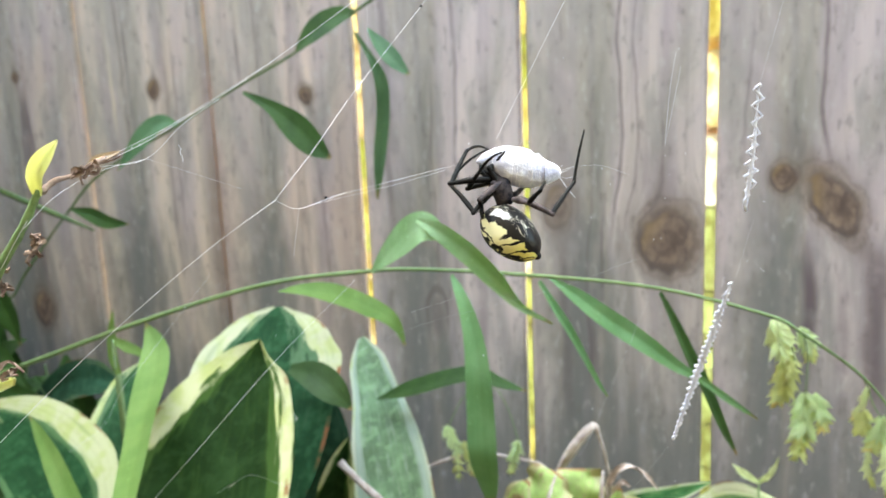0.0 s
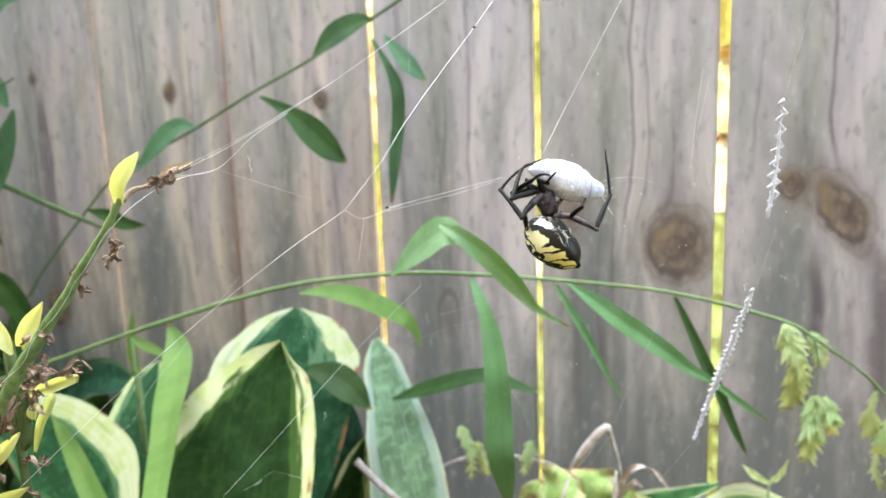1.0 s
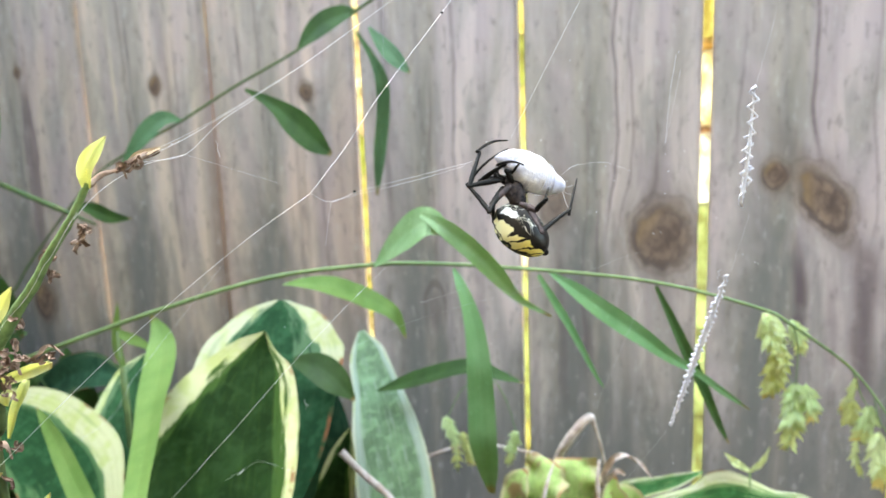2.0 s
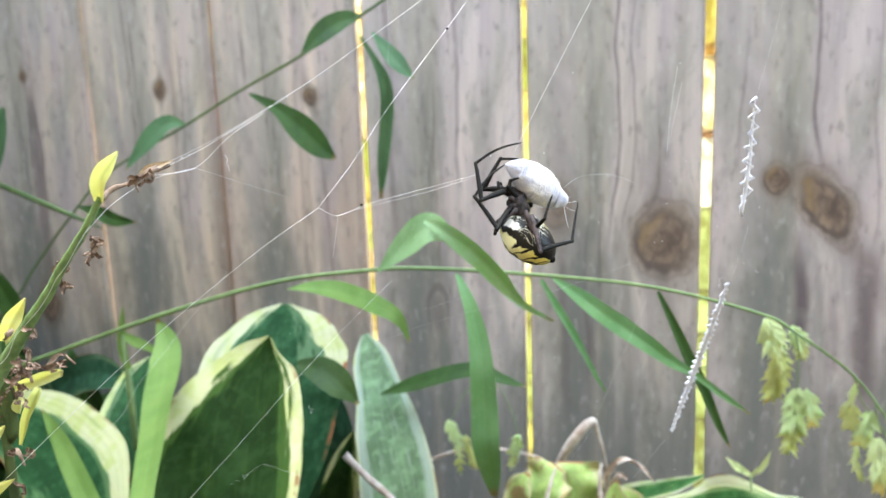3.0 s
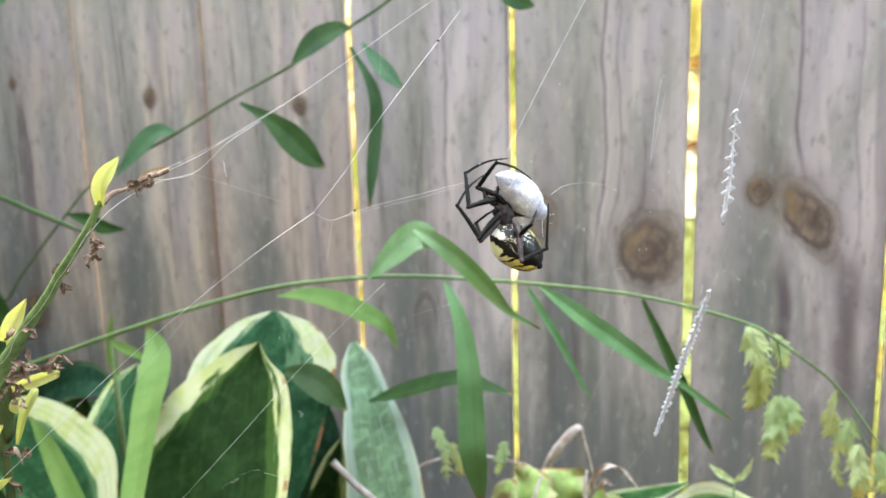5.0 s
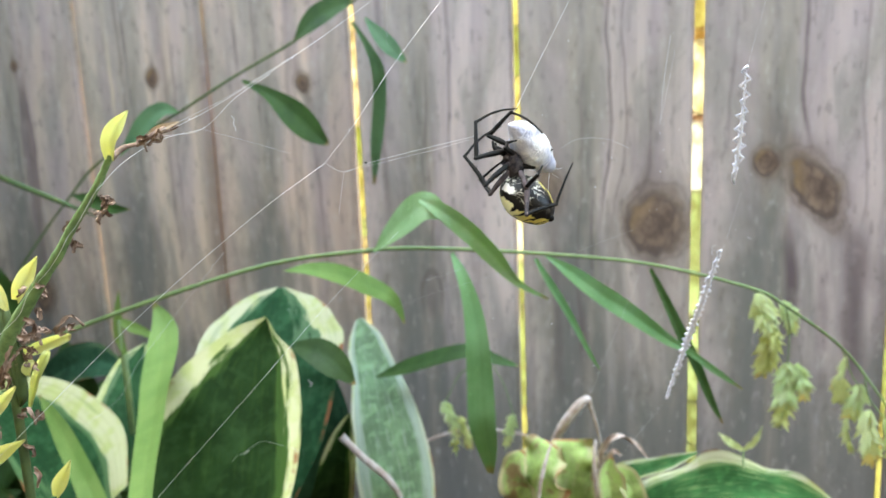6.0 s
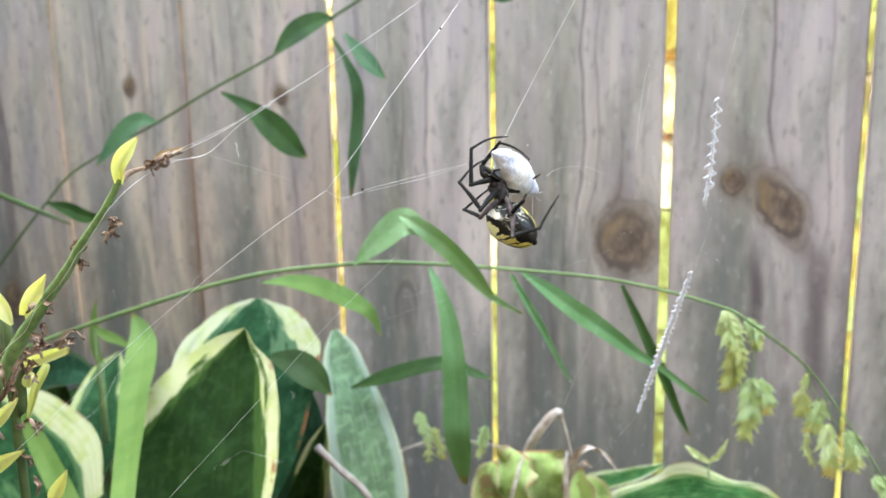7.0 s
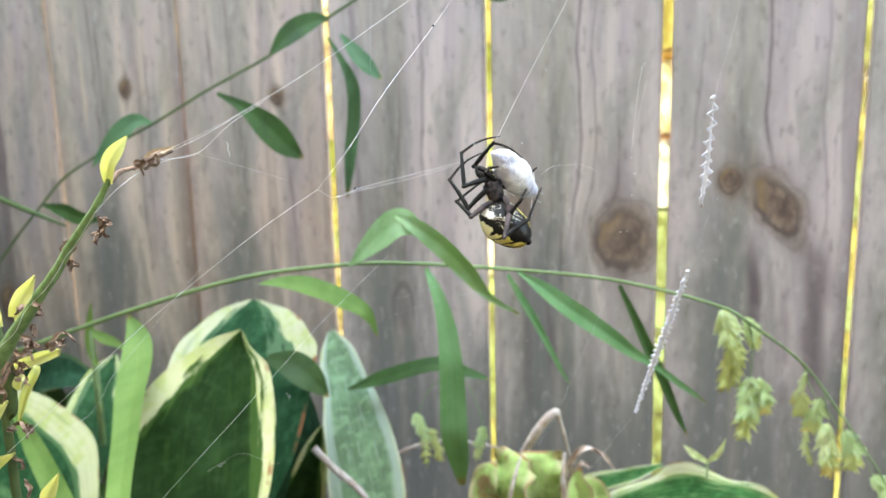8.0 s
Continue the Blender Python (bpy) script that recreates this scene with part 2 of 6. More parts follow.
def hosta_material(name, green, pale, cream, margin, streak, seed, rag=1.5, brown=0.955, lean=0.0, plain_foot=0.0, foot_side=0, foot_top=0.74, quilt=0.5):
    """Variegated leaf; the uv map runs along the rib and across the blade."""
    n = Nodes(name)
    uv = n.add("SeparateXYZ")
    n.link(n.coords("UV"), uv.inputs[0])
    u = uv.outputs[0]
    v = n.math("MULTIPLY", n.math("ABSOLUTE", n.math("SUBTRACT", uv.outputs[1], 0.5)), 2.0)
    lanes = n.add("CombineXYZ")
    n.link(n.math("MULTIPLY", uv.outputs[1], 5.5), lanes.inputs[0])
    n.link(n.math("MULTIPLY", u, 1.5), lanes.inputs[1])
    n.put(lanes.inputs[2], seed)
    fingers = n.add("CombineXYZ")
    n.link(n.math("MULTIPLY", uv.outputs[1], 17.0), fingers.inputs[0])
    n.link(n.math("MULTIPLY", u, 2.6), fingers.inputs[1])
    n.put(fingers.inputs[2], seed + 4.0)
    ragged = n.noise(lanes.outputs[0], 1.5, 4.0, 0.62)
    torn = n.noise(fingers.outputs[0], 1.0, 3.0, 0.55)
    long_streak = n.noise(lanes.outputs[0], 5.0, 3.0, 0.6)
    patch = n.noise(n.coords(), 45.0, 4.0, 0.6)
    cells = n.noise(n.coords(), 130.0, 2.0, 0.5)
    body = n.mix(n.smooth(patch, 0.35, 0.7), green, tuple(c * 1.7 for c in green))
    body = n.mix(n.math("MULTIPLY", n.smooth(cells, 0.48, 0.66), quilt), body, tuple(c * 2.2 + 0.004 for c in green))
    body = n.mix(n.math("MULTIPLY", n.smooth(long_streak, 0.52, 0.68), streak), body, pale)
    edge = n.math("ADD", v, n.math("MULTIPLY", n.math("SUBTRACT", ragged, 0.5), rag))
    edge = n.math("ADD", edge, n.math("MULTIPLY", n.math("SUBTRACT", torn, 0.5), 0.36))
    edge = n.math("ADD", edge, n.math("MULTIPLY", n.smooth(u, 0.6, 1.0), 0.10))
    if lean:  # a wider border along one side
        edge = n.math("ADD", edge, n.math("MULTIPLY", n.math("SUBTRACT", uv.outputs[1], 0.5), lean))
    if plain_foot:  # one side's border runs out towards the stalk
        side = n.smooth(uv.outputs[1], 0.5, 0.6) if foot_side else n.smooth(uv.outputs[1], 0.5, 0.4)
        foot = n.math("MULTIPLY", n.smooth(u, foot_top, foot_top - 0.22), side)
        edge = n.math("SUBTRACT", edge, n.math("MULTIPLY", foot, plain_foot))
    cream = n.mix(n.smooth(n.noise(n.coords(), 70.0, 3.0), 0.42, 0.66), cream, tuple(c * f for c, f in zip(cream, (0.86, 0.92, 0.66))))
    body = n.mix(n.math("MULTIPLY", n.smooth(edge, 1.0 - margin - 0.24, 1.0 - margin - 0.12), 0.85), body, pale)
    body = n.mix(n.smooth(edge, 1.0 - margin - 0.04, 1.0 - margin + 0.05), body, cream)
    veil = n.math("MULTIPLY", n.smooth(torn, 0.60, 0.72), n.smooth(edge, 0.9 - margin, 1.1 - margin))
    body = n.mix(n.math("MULTIPLY", veil, 0.3), body, pale)
    rust = n.math("MULTIPLY", n.smooth(v, brown, brown + 0.035), n.smooth(n.noise(n.coords(), 38.0, 3.0), 0.52, 0.64))
    if brown < 0.88:
        rust = n.math("MAXIMUM", rust, n.math("MULTIPLY", n.smooth(u, 0.93, 0.97), n.smooth(patch, 0.42, 0.5)))
        body = n.mix(n.math("MULTIPLY", n.smooth(n.noise(n.coords(), 55.0, 3.0), 0.58, 0.66), 0.8), body, (0.34, 0.22, 0.13))
    body = n.mix(rust, body, (0.25, 0.105, 0.05) if brown >= 0.88 else (0.42, 0.24, 0.12))
    ribs = n.math("SINE", n.math("ADD", n.math("MULTIPLY", uv.outputs[1], 84.0), n.math("MULTIPLY", patch, 3.0)))
    n.bump(n.math("ADD", n.math("MULTIPLY", ribs, 0.28), n.math("ADD", n.math("MULTIPLY", patch, 1.4), n.math("MULTIPLY", cells, 1.6))), 0.15, 0.0016)
    lit = n.mix(0.1, body, (0.12, 0.22, 0.04))
    return n.leafy(body, lit, 0.6, 0.12, 0.03)


def plain_material(name, a, b, scale, rough=0.6, specular=0.35, relief=0.0, depth=0.001, stretch=(1, 1, 1)):
    n = Nodes(name)
    spots = n.noise(n.coords("Object", stretch), scale, 4.0, 0.6)
    if relief:
        n.bump(n.noise(n.coords("Object", stretch), scale * 2.5, 4.0), relief, depth)
    return n.finish(n.mix(n.smooth(spots, 0.35, 0.65), a, b), rough, specular)


def abdomen_material():
    """Black, with pale blotches on the flanks and two broken stripes below; +x is the belly, -z the spinnerets. Millimetres."""
    n = Nodes("spider_abdomen")
    mm = n.coords("Object", (1000, 1000, 1000))
    xyz = n.add("SeparateXYZ")
    n.link(mm, xyz.inputs[0])
    x, y, z = xyz.outputs
    wob = n.math("MULTIPLY", n.math("SUBTRACT", n.noise(mm, 0.42, 3.0), 0.5), 0.26)
    plain = n.math("DIVIDE", n.math("ABSOLUTE", n.math("ARCTAN2", y, x)), math.pi)
    turn = n.math("ADD", plain, wob)
    slant = n.math("SUBTRACT", turn, n.math("MULTIPLY", n.math("ADD", z, 3.5), 0.007))
    flank = n.math("MULTIPLY", n.smooth(slant, 0.455, 0.470), n.smooth(turn, 0.725, 0.71))
    ripple = n.math("MULTIPLY", n.noise(mm, 0.40, 2.0), 2.2)
    phase = n.math("ADD", n.math("ADD", n.math("MULTIPLY", z, 2.3), n.math("MULTIPLY", turn, -30.0)), ripple)
    width = n.math("ADD", n.math("MULTIPLY", n.smooth(slant, 0.70, 0.46), 0.5), -0.97)
    bars = n.smooth(n.math("SUBTRACT", n.math("SINE", phase), width), 0.0, 0.10)
    front = n.math("MULTIPLY", n.smooth(z, 0.4, 1.2), n.smooth(turn, 0.70, 0.68))
    flank = n.math("MULTIPLY", flank, n.math("MAXIMUM", bars, front))
    spots = n.math("MULTIPLY", n.smooth(n.noise(mm, 0.75, 1.0), 0.56, 0.59), n.smooth(turn, 0.745, 0.76))
    flank = n.math("MAXIMUM", flank, spots)
    stripe = n.math("MULTIPLY", n.smooth(turn, 0.13, 0.15), n.smooth(turn, 0.225, 0.21))
    stripe = n.math("MULTIPLY", n.math("MULTIPLY", stripe, n.smooth(n.math("ADD", z, n.math("MULTIPLY", n.smooth(y, -0.4, 0.4), 11.6)), 5.6, 6.2)), n.smooth(n.noise(mm, 0.55, 1.0), 0.38, 0.41))
    thin = n.noise(n.coords("Object", (1000, 1000, 600)), 0.55, 1.0, 0.5, 1.0)
    lines = n.math("MULTIPLY", n.smooth(n.math("ABSOLUTE", n.math("SUBTRACT", thin, 0.5)), 0.026, 0.008), n.math("MULTIPLY", n.smooth(turn, 0.38, 0.36), n.smooth(z, -4.5, -2.0)))
    collar = n.math("MULTIPLY", n.math("MULTIPLY", n.smooth(z, 1.6, 2.6), n.smooth(z, 6.4, 6.1)), n.smooth(n.math("ABSOLUTE", n.math("SUBTRACT", turn, n.math("ADD", n.math("MULTIPLY", z, 0.012), 0.28))), n.math("ADD", n.math("MULTIPLY", z, 0.011), 0.020), n.math("ADD", n.math("MULTIPLY", z, 0.011), 0.0)))
    pale = n.mix(n.smooth(z, -5.5, 2.0), (0.76, 0.66, 0.20), (0.82, 0.78, 0.48))
    colour = n.mix(flank, (0.006, 0.005, 0.005), pale)
    colour = n.mix(stripe, colour, n.mix(n.smooth(z, 0.0, 3.0), (0.76, 0.64, 0.12), (0.8, 0.78, 0.62)))
    colour = n.mix(n.math("MULTIPLY", lines, 0.85), colour, (0.66, 0.62, 0.52))
    colour = n.mix(collar, colour, (0.80, 0.79, 0.76))
    n.bump(n.noise(mm, 1.6, 3.0), 0.3, 0.0003)
    return n.finish(colour, 0.36, 0.28)


# leaf greens, some darkened or paled in colour for shade and light
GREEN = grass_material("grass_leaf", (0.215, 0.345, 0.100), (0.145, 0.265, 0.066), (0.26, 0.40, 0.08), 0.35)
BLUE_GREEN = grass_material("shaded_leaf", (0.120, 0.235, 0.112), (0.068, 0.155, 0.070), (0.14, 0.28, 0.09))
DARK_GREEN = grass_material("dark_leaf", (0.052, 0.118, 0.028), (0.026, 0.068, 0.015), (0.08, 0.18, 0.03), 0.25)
LIME = grass_material("young_leaf", (0.84, 0.84, 0.50), (0.76, 0.79, 0.32), (0.85, 0.86, 0.42), 0.5)
SPIKE = grass_material("seed_scale", (0.84, 0.89, 0.58), (0.74, 0.83, 0.46), (0.80, 0.86, 0.52), 0.55)
SPIKE_RIPE = grass_material("ripe_scale", (0.77, 0.80, 0.40), (0.66, 0.73, 0.33), (0.76, 0.78, 0.36), 0.55)
SPIKE_MID = grass_material("green_scale", (0.76, 0.86, 0.54), (0.65, 0.78, 0.44), (0.70, 0.82, 0.48), 0.55)
STEM = plain_material("green_stem", (0.13, 0.20, 0.08), (0.18, 0.26, 0.10), 120, 0.5, 0.4)
STEM_NEAR = plain_material("near_stem", (0.10, 0.165, 0.060), (0.175, 0.27, 0.105), 380, 0.55, 0.35, 0.35, 0.0004)
STEM_DARK = plain_material("dark_stem", (0.045, 0.075, 0.03), (0.07, 0.10, 0.035), 160, 0.6, 0.3, 0.4, 0.0006)
VINE = plain_material("vine_stem", (0.07, 0.12, 0.045), (0.10, 0.15, 0.05), 120, 0.6, 0.3)
DRY = plain_material("dry_husk", (0.29, 0.205, 0.16), (0.115, 0.074, 0.058), 320, 0.85, 0.15, 0.6, 0.0006)
WITHERED = plain_material("withered_leaf", (0.72, 0.60, 0.54), (0.44, 0.33, 0.28), 130, 0.85, 0.15, 0.7, 0.001)
DRY_PALE = plain_material("dry_pale_stalk", (0.68, 0.60, 0.56), (0.46, 0.36, 0.31), 160, 0.8, 0.2, 0.5, 0.0006)
PAPERY = plain_material("papery_leaf", (0.74, 0.62, 0.47), (0.55, 0.42, 0.30), 500, 0.8, 0.15, 0.5, 0.0004)
SILK = plain_material("silk", (0.74, 0.73, 0.76), (0.90, 0.89, 0.92), 900, 0.35, 0.6)
BAND_SILK = plain_material("band_silk", (0.60, 0.61, 0.72), (0.80, 0.81, 0.90), 700, 0.5, 0.4, 0.5, 0.0003)
# blue-grey blotches carry the silk's soft shading in its colour
SHROUD = plain_material("silk_shroud", (0.46, 0.47, 0.60), (0.84, 0.84, 0.88), 170, 0.6, 0.3, 0.9, 0.0009)
BLACK_LEG = plain_material("spider_leg", (0.0035, 0.0032, 0.0032), (0.008, 0.007, 0.007), 900, 0.45, 0.16, 0.3, 0.0001)
BROWN_LEG = plain_material("spider_thigh", (0.085, 0.062, 0.066), (0.016, 0.012, 0.013), 420, 0.55, 0.25, 0.4, 0.0001)
SILVER = plain_material("spider_head", (0.060, 0.047, 0.047), (0.006, 0.005, 0.010), 420, 0.75, 0.25, 0.8, 0.0004)
ABDOMEN = abdomen_material()
SOIL = plain_material("dark_soil", (0.030, 0.022, 0.017), (0.065, 0.048, 0.034), 38, 0.95, 0.1, 0.8, 0.006)


def hedge_material():
    n = Nodes("sunlit_leaf")
    each = n.add("NewGeometry").outputs["Random Per Island"]
    colour = n.ramp(each, [(0.0, (0.10, 0.13, 0.020)), (0.35, (0.19, 0.19, 0.026)), (0.60, (0.13, 0.165, 0.030)), (0.78, (0.28, 0.27, 0.09)), (0.90, (0.23, 0.21, 0.04)), (0.97, (0.12, 0.065, 0.02))])
    colour = n.mix(n.math("MULTIPLY", n.noise(n.coords(), 14.0, 2.0), 0.8), colour, (0.17, 0.185, 0.035))
    return n.leafy(colour, colour, 0.6, 0.5, 0.2)


HEDGE_LEAF = hedge_material()



# ---- mesh helpers ----
def part(name, bm, material, parent=None, label="", smooth=True):
    mesh = bpy.data.meshes.new(name)
    bm.normal_update()
    bm.to_mesh(mesh)
    bm.free()
    for polygon in mesh.polygons:
        polygon.use_smooth = smooth
    mesh.materials.append(material)
    ob = new(name, mesh)
    ob.parent = parent
    return tagged(ob, label) if label else ob


def thing(name, label, category, group="", kind=""):
    return tagged(new(name), label, category, group, kind)


def spline(points, steps):
    """A smooth line through the points, with steps pieces between each two."""
    p = [Vector(q) for q in points]
    p = [2 * p[0] - p[1]] + p + [2 * p[-1] - p[-2]]
    line = []
    for i in range(1, len(p) - 2):
        a, b, c, d = p[i - 1:i + 3]
        for s in range(steps):
            t = s / steps
            line.append(0.5 * (2 * b + (c - a) * t + (2 * a - 5 * b + 4 * c - d) * t * t + (3 * b - a - 3 * c + d) * t ** 3))
    return line + [p[-2]]


def between(values, t):
    """The value at t, from 0 to 1, of evenly spaced values."""
    at = min(max(t, 0.0), 1.0) * (len(values) - 1)
    i = min(int(at), len(values) - 2)
    return values[i] + (values[i + 1] - values[i]) * (at - i)


def tube(bm, points, radii, steps=6, sides=7, wobble=0.0):
    """A tapered round stem along the points."""
    line = spline(points, steps)
    rings, side = [], None
    for i, p in enumerate(line):
        ahead = (line[min(i + 1, len(line) - 1)] - line[max(i - 1, 0)]).normalized()
        side = (side - ahead * side.dot(ahead)).normalized() if side else ahead.orthogonal().normalized()
        up = ahead.cross(side)
        r = between(radii, i / (len(line) - 1)) * (1 + wobble * noise.noise(p * 900))
        rings.append([bm.verts.new(p + r * (math.cos(a) * side + math.sin(a) * up)) for a in (math.tau * k / sides for k in range(sides))])
    for a, b in zip(rings, rings[1:]):
        for k in range(sides):
            bm.faces.new((a[k], a[(k + 1) % sides], b[(k + 1) % sides], b[k]))
    for ring in (rings[0][::-1], rings[-1]):
        bm.faces.new(ring)
    return bm


def blade(bm, points, widths, facing=(0.3, -1, 0.25), twist=(0, 0), fold=0.18, steps=7, across=4, wave=0.0, thick=0.0004, lop=0.0):
    """A leaf along the points: half widths in metres, facing that way, twisted in degrees from base to tip, creased at the rib."""
    line = spline(points, steps)
    sizes = [q.x for q in spline([(w, 0, 0) for w in widths], 10)]
    uv = bm.loops.layers.uv.verify()
    top, under, where = [], [], {}
    for i, p in enumerate(line):
        t = i / (len(line) - 1)
        ahead = (line[min(i + 1, len(line) - 1)] - line[max(i - 1, 0)]).normalized()
        normal = Vector(facing)
        normal = (normal - ahead * normal.dot(ahead)).normalized()
        normal = Matrix.Rotation(radians(between(twist, t)), 3, ahead) @ normal
        side = ahead.cross(normal)
        w = max(between(sizes, t), 0.00015)
        row_top, row_under = [], []
        for k in range(2 * across + 1):
            s = k / across - 1
            lift = fold * w * abs(s) + wave * w * abs(s) ** 2 * math.sin(t * 17 + 3 * (s > 0))
            q = p + side * s * w * (1 - lop * (1 if s > 0 else -1)) + normal * lift
            for row, off in ((row_top, 0), (row_under, -thick * (1 - 0.9 * abs(s)))):
                vert = bm.verts.new(q + normal * off)
                where[vert] = (t, (s + 1) / 2)
                row.append(vert)
        top.append(row_top)
        under.append(row_under)
    made = []
    for rows, flip in ((top, False), (under, True)):
        for a, b in zip(rows, rows[1:]):
            for k in range(2 * across):
                f = (a[k], a[k + 1], b[k + 1], b[k])
                made.append(bm.faces.new(f[::-1] if flip else f))
    for f in made:
        for loop in f.loops:
            loop[uv].uv = where[loop.vert]
    return bm


def egg(bm, centre, radii, taper=0.0, turn=None, rings=14, sides=18, lumps=0.0, seed=0.0):
    """A rounded body with its long axis along z; taper makes the lower end slimmer."""
    m = Matrix.Translation(centre) @ (turn or Matrix()).to_4x4()
    verts = []
    for i in range(rings + 1):
        a = math.pi * i / rings
        row = []
        for k in range(sides):
            b = math.tau * k / sides
            w = math.sin(a) * (1 + taper * math.cos(a))
            q = Vector((radii[0] * w * math.cos(b), radii[1] * w * math.sin(b), radii[2] * math.cos(a)))
            if lumps:
                q *= 1 + lumps * noise.noise(q / max(radii) * 2.3 + Vector((seed, seed, 0)))
            row.append(bm.verts.new(m @ q))
            if i in (0, rings):
                break
        verts.append(row)
    for a, b in zip(verts, verts[1:]):
        for k in range(sides):
            f = [a[k % len(a)], b[k % len(b)], b[(k + 1) % len(b)], a[(k + 1) % len(a)]]
            f = list(dict.fromkeys(f))
            bm.faces.new(f)
    return bm


def slab(bm, low, high, bevel=0.0015):
    """A box between two corners, with bevelled edges."""
    made = bmesh.ops.create_cube(bm, size=1.0)["verts"]
    for v in made:
        v.co = Vector([(low[i] + high[i]) / 2 + v.co[i] * (high[i] - low[i]) for i in range(3)])
    bmesh.ops.bevel(bm, geom=bm.edges[:], offset=bevel, segments=2, affect="EDGES")
    return bm


# ---- ground ----
def build_ground():
    bm = bmesh.new()
    n = 64
    grid = []
    for i in range(n + 1):
        row = []
        for k in range(n + 1):
            x, y = [0.3 + 60 * (2 * q / n - 1) ** 5 + 1.6 * (2 * q / n - 1) for q in (i, k)]
            near = math.exp(-((x - 0.3) ** 2 + y * y) / 2)
            row.append(bm.verts.new((x, y, -0.01 + 0.02 * near * noise.noise(Vector((x * 9, y * 9, 0))))))
        grid.append(row)
    for i in range(n):
        for k in range(n):
            bm.faces.new((grid[i][k], grid[i + 1][k], grid[i + 1][k + 1], grid[i][k + 1]))
    tagged(part("ground", bm, SOIL), "dark bare garden soil under the plants and fence", "ground", kind="structure")


build_ground()

# ---- unseen lapped board walls, added to cut low sky light on the fence ----
def build_shade_walls():
    south_wall = tagged(new("shade_wall_south"), "unseen lapped board wall added to block light, facing the fence", "wall", kind="structure")
    siding = plain_material("dark_siding", (0.020, 0.020, 0.019), (0.030, 0.029, 0.027), 6, 0.6, 0.3, 0.2, 0.001)
    for k in range(11):
        bm = bmesh.new()
        slab(bm, (-4.0, -0.012, 0.0), (4.6, 0.012, 0.165), 0.003)
        plank = part("siding_board", bm, siding, south_wall, smooth=False)
        plank.matrix_basis = pose(0, -1.06, k * 0.155, -4, 0, 0)

    # added out of view to darken the left end of the fence
    side = tagged(new("shade_wall_west"), "unseen lapped board wall added to shade the left boards", "wall", kind="structure")
    for k in range(7):
        bm = bmesh.new()
        slab(bm, (-1.05, -0.012, 0.0), (-0.03, 0.012, 0.165), 0.003)
        plank = part("siding_board", bm, siding, side, smooth=False)
        plank.matrix_basis = pose(-0.5, 0, k * 0.155, 0, 0, 90) @ pose(0, 0, 0, 4, 0, 0)


build_shade_walls()

# ---- fence: boards with narrow gaps ----
# left edge, right edge, front offset
BOARDS = [
    (-0.5810, -0.4382, 0.000),
    (-0.4378, -0.2922, 0.002),
    (-0.2915, -0.1464, 0.000),
    (-0.1458, -0.0008, 0.003),
    (0.0008, 0.1430, 0.000),
    (0.1492, 0.2892, 0.001),
    (0.2948, 0.4334, 0.000),
    (0.4412, 0.5808, 0.001),
    (0.5848, 0.7270, 0.000),
    (0.7330, 0.8740, 0.002),
]

KNOTS = []
CRACKS = []


def knot(place, radius, stretch, darkness, lean):
    """A knot or stain in the boards: a place on the fence, its size and its lean in degrees."""
    KNOTS.append((place[0], place[2], radius, stretch, darkness, lean))


def crack(x, top, bottom, half, strength):
    """A dark line that follows the grain from top to bottom."""
    CRACKS.append((x, top, bottom, half, strength))


knot((0.4070, 0.0000, 0.5735), 0.0220, 1.12, 0.95, 10)
knot((0.5257, 0.0000, 0.6040), 0.0142, 1.85, 1.0, 32)
knot((0.4888, 0.0000, 0.6225), 0.0085, 1.2, 0.85, 0)
knot((-0.0626, 0.0000, 0.7024), 0.0058, 1.3, 1.0, 0)
knot((0.0968, 0.0000, 0.6938), 0.0068, 1.2, 1.0, 15)
knot((-0.2215, 0.0000, 0.7195), 0.0042, 1.2, 0.9, 0)
knot((0.3190, 0.0000, 0.5990), 0.0130, 1.3, 0.55, 0)
knot((-0.2240, 0.0000, 0.4846), 0.0115, 1.5, 1.0, 0)
knot((0.2100, 0.0000, 0.4960), 0.0100, 2.8, 0.75, 0)
knot((-0.1532, 0.0000, 0.5627), 0.0060, 7.0, 0.50, 0)
knot((-0.2160, 0.0000, 0.6300), 0.0070, 8.0, 0.55, 0)
crack(0.3690, 0.84, 0.560, 0.0022, 0.62)
crack(0.3810, 0.82, 0.560, 0.0015, 0.45)
crack(0.3990, 0.70, 0.540, 0.0018, 0.40)
crack(0.5140, 0.84, 0.620, 0.0026, 0.62)
crack(0.5560, 0.80, 0.560, 0.0022, 0.30)
crack(0.5125, 0.585, 0.465, 0.0085, 0.85)
crack(0.5580, 0.590, 0.430, 0.0140, 0.75)
crack(0.5360, 0.560, 0.430, 0.0080, 0.45)
crack(0.3467, 0.525, 0.440, 0.0070, 0.55)
crack(0.3250, 0.585, 0.400, 0.0060, 0.40)
crack(0.2500, 0.560, 0.400, 0.0080, 0.35)
crack(0.3450, 0.70, 0.440, 0.0026, 0.35)
crack(0.2330, 0.84, 0.600, 0.0030, 0.45)
crack(0.2120, 0.72, 0.520, 0.0022, 0.35)
crack(0.1720, 0.80, 0.560, 0.0045, 0.40)
crack(0.0520, 0.84, 0.640, 0.0024, 0.35)
crack(0.1060, 0.66, 0.480, 0.0026, 0.40)
crack(-0.1116, 0.750, 0.654, 0.0035, -0.55)
crack(-0.0030, 0.789, 0.726, 0.0040, -0.50)
crack(-0.0915, 0.785, 0.693, 0.0020, 0.40)
crack(0.0319, 0.773, 0.684, 0.0030, 0.45)
crack(-0.2172, 0.722, 0.489, 0.0040, 0.45)
crack(-0.0511, 0.762, 0.508, 0.0030, 0.35)
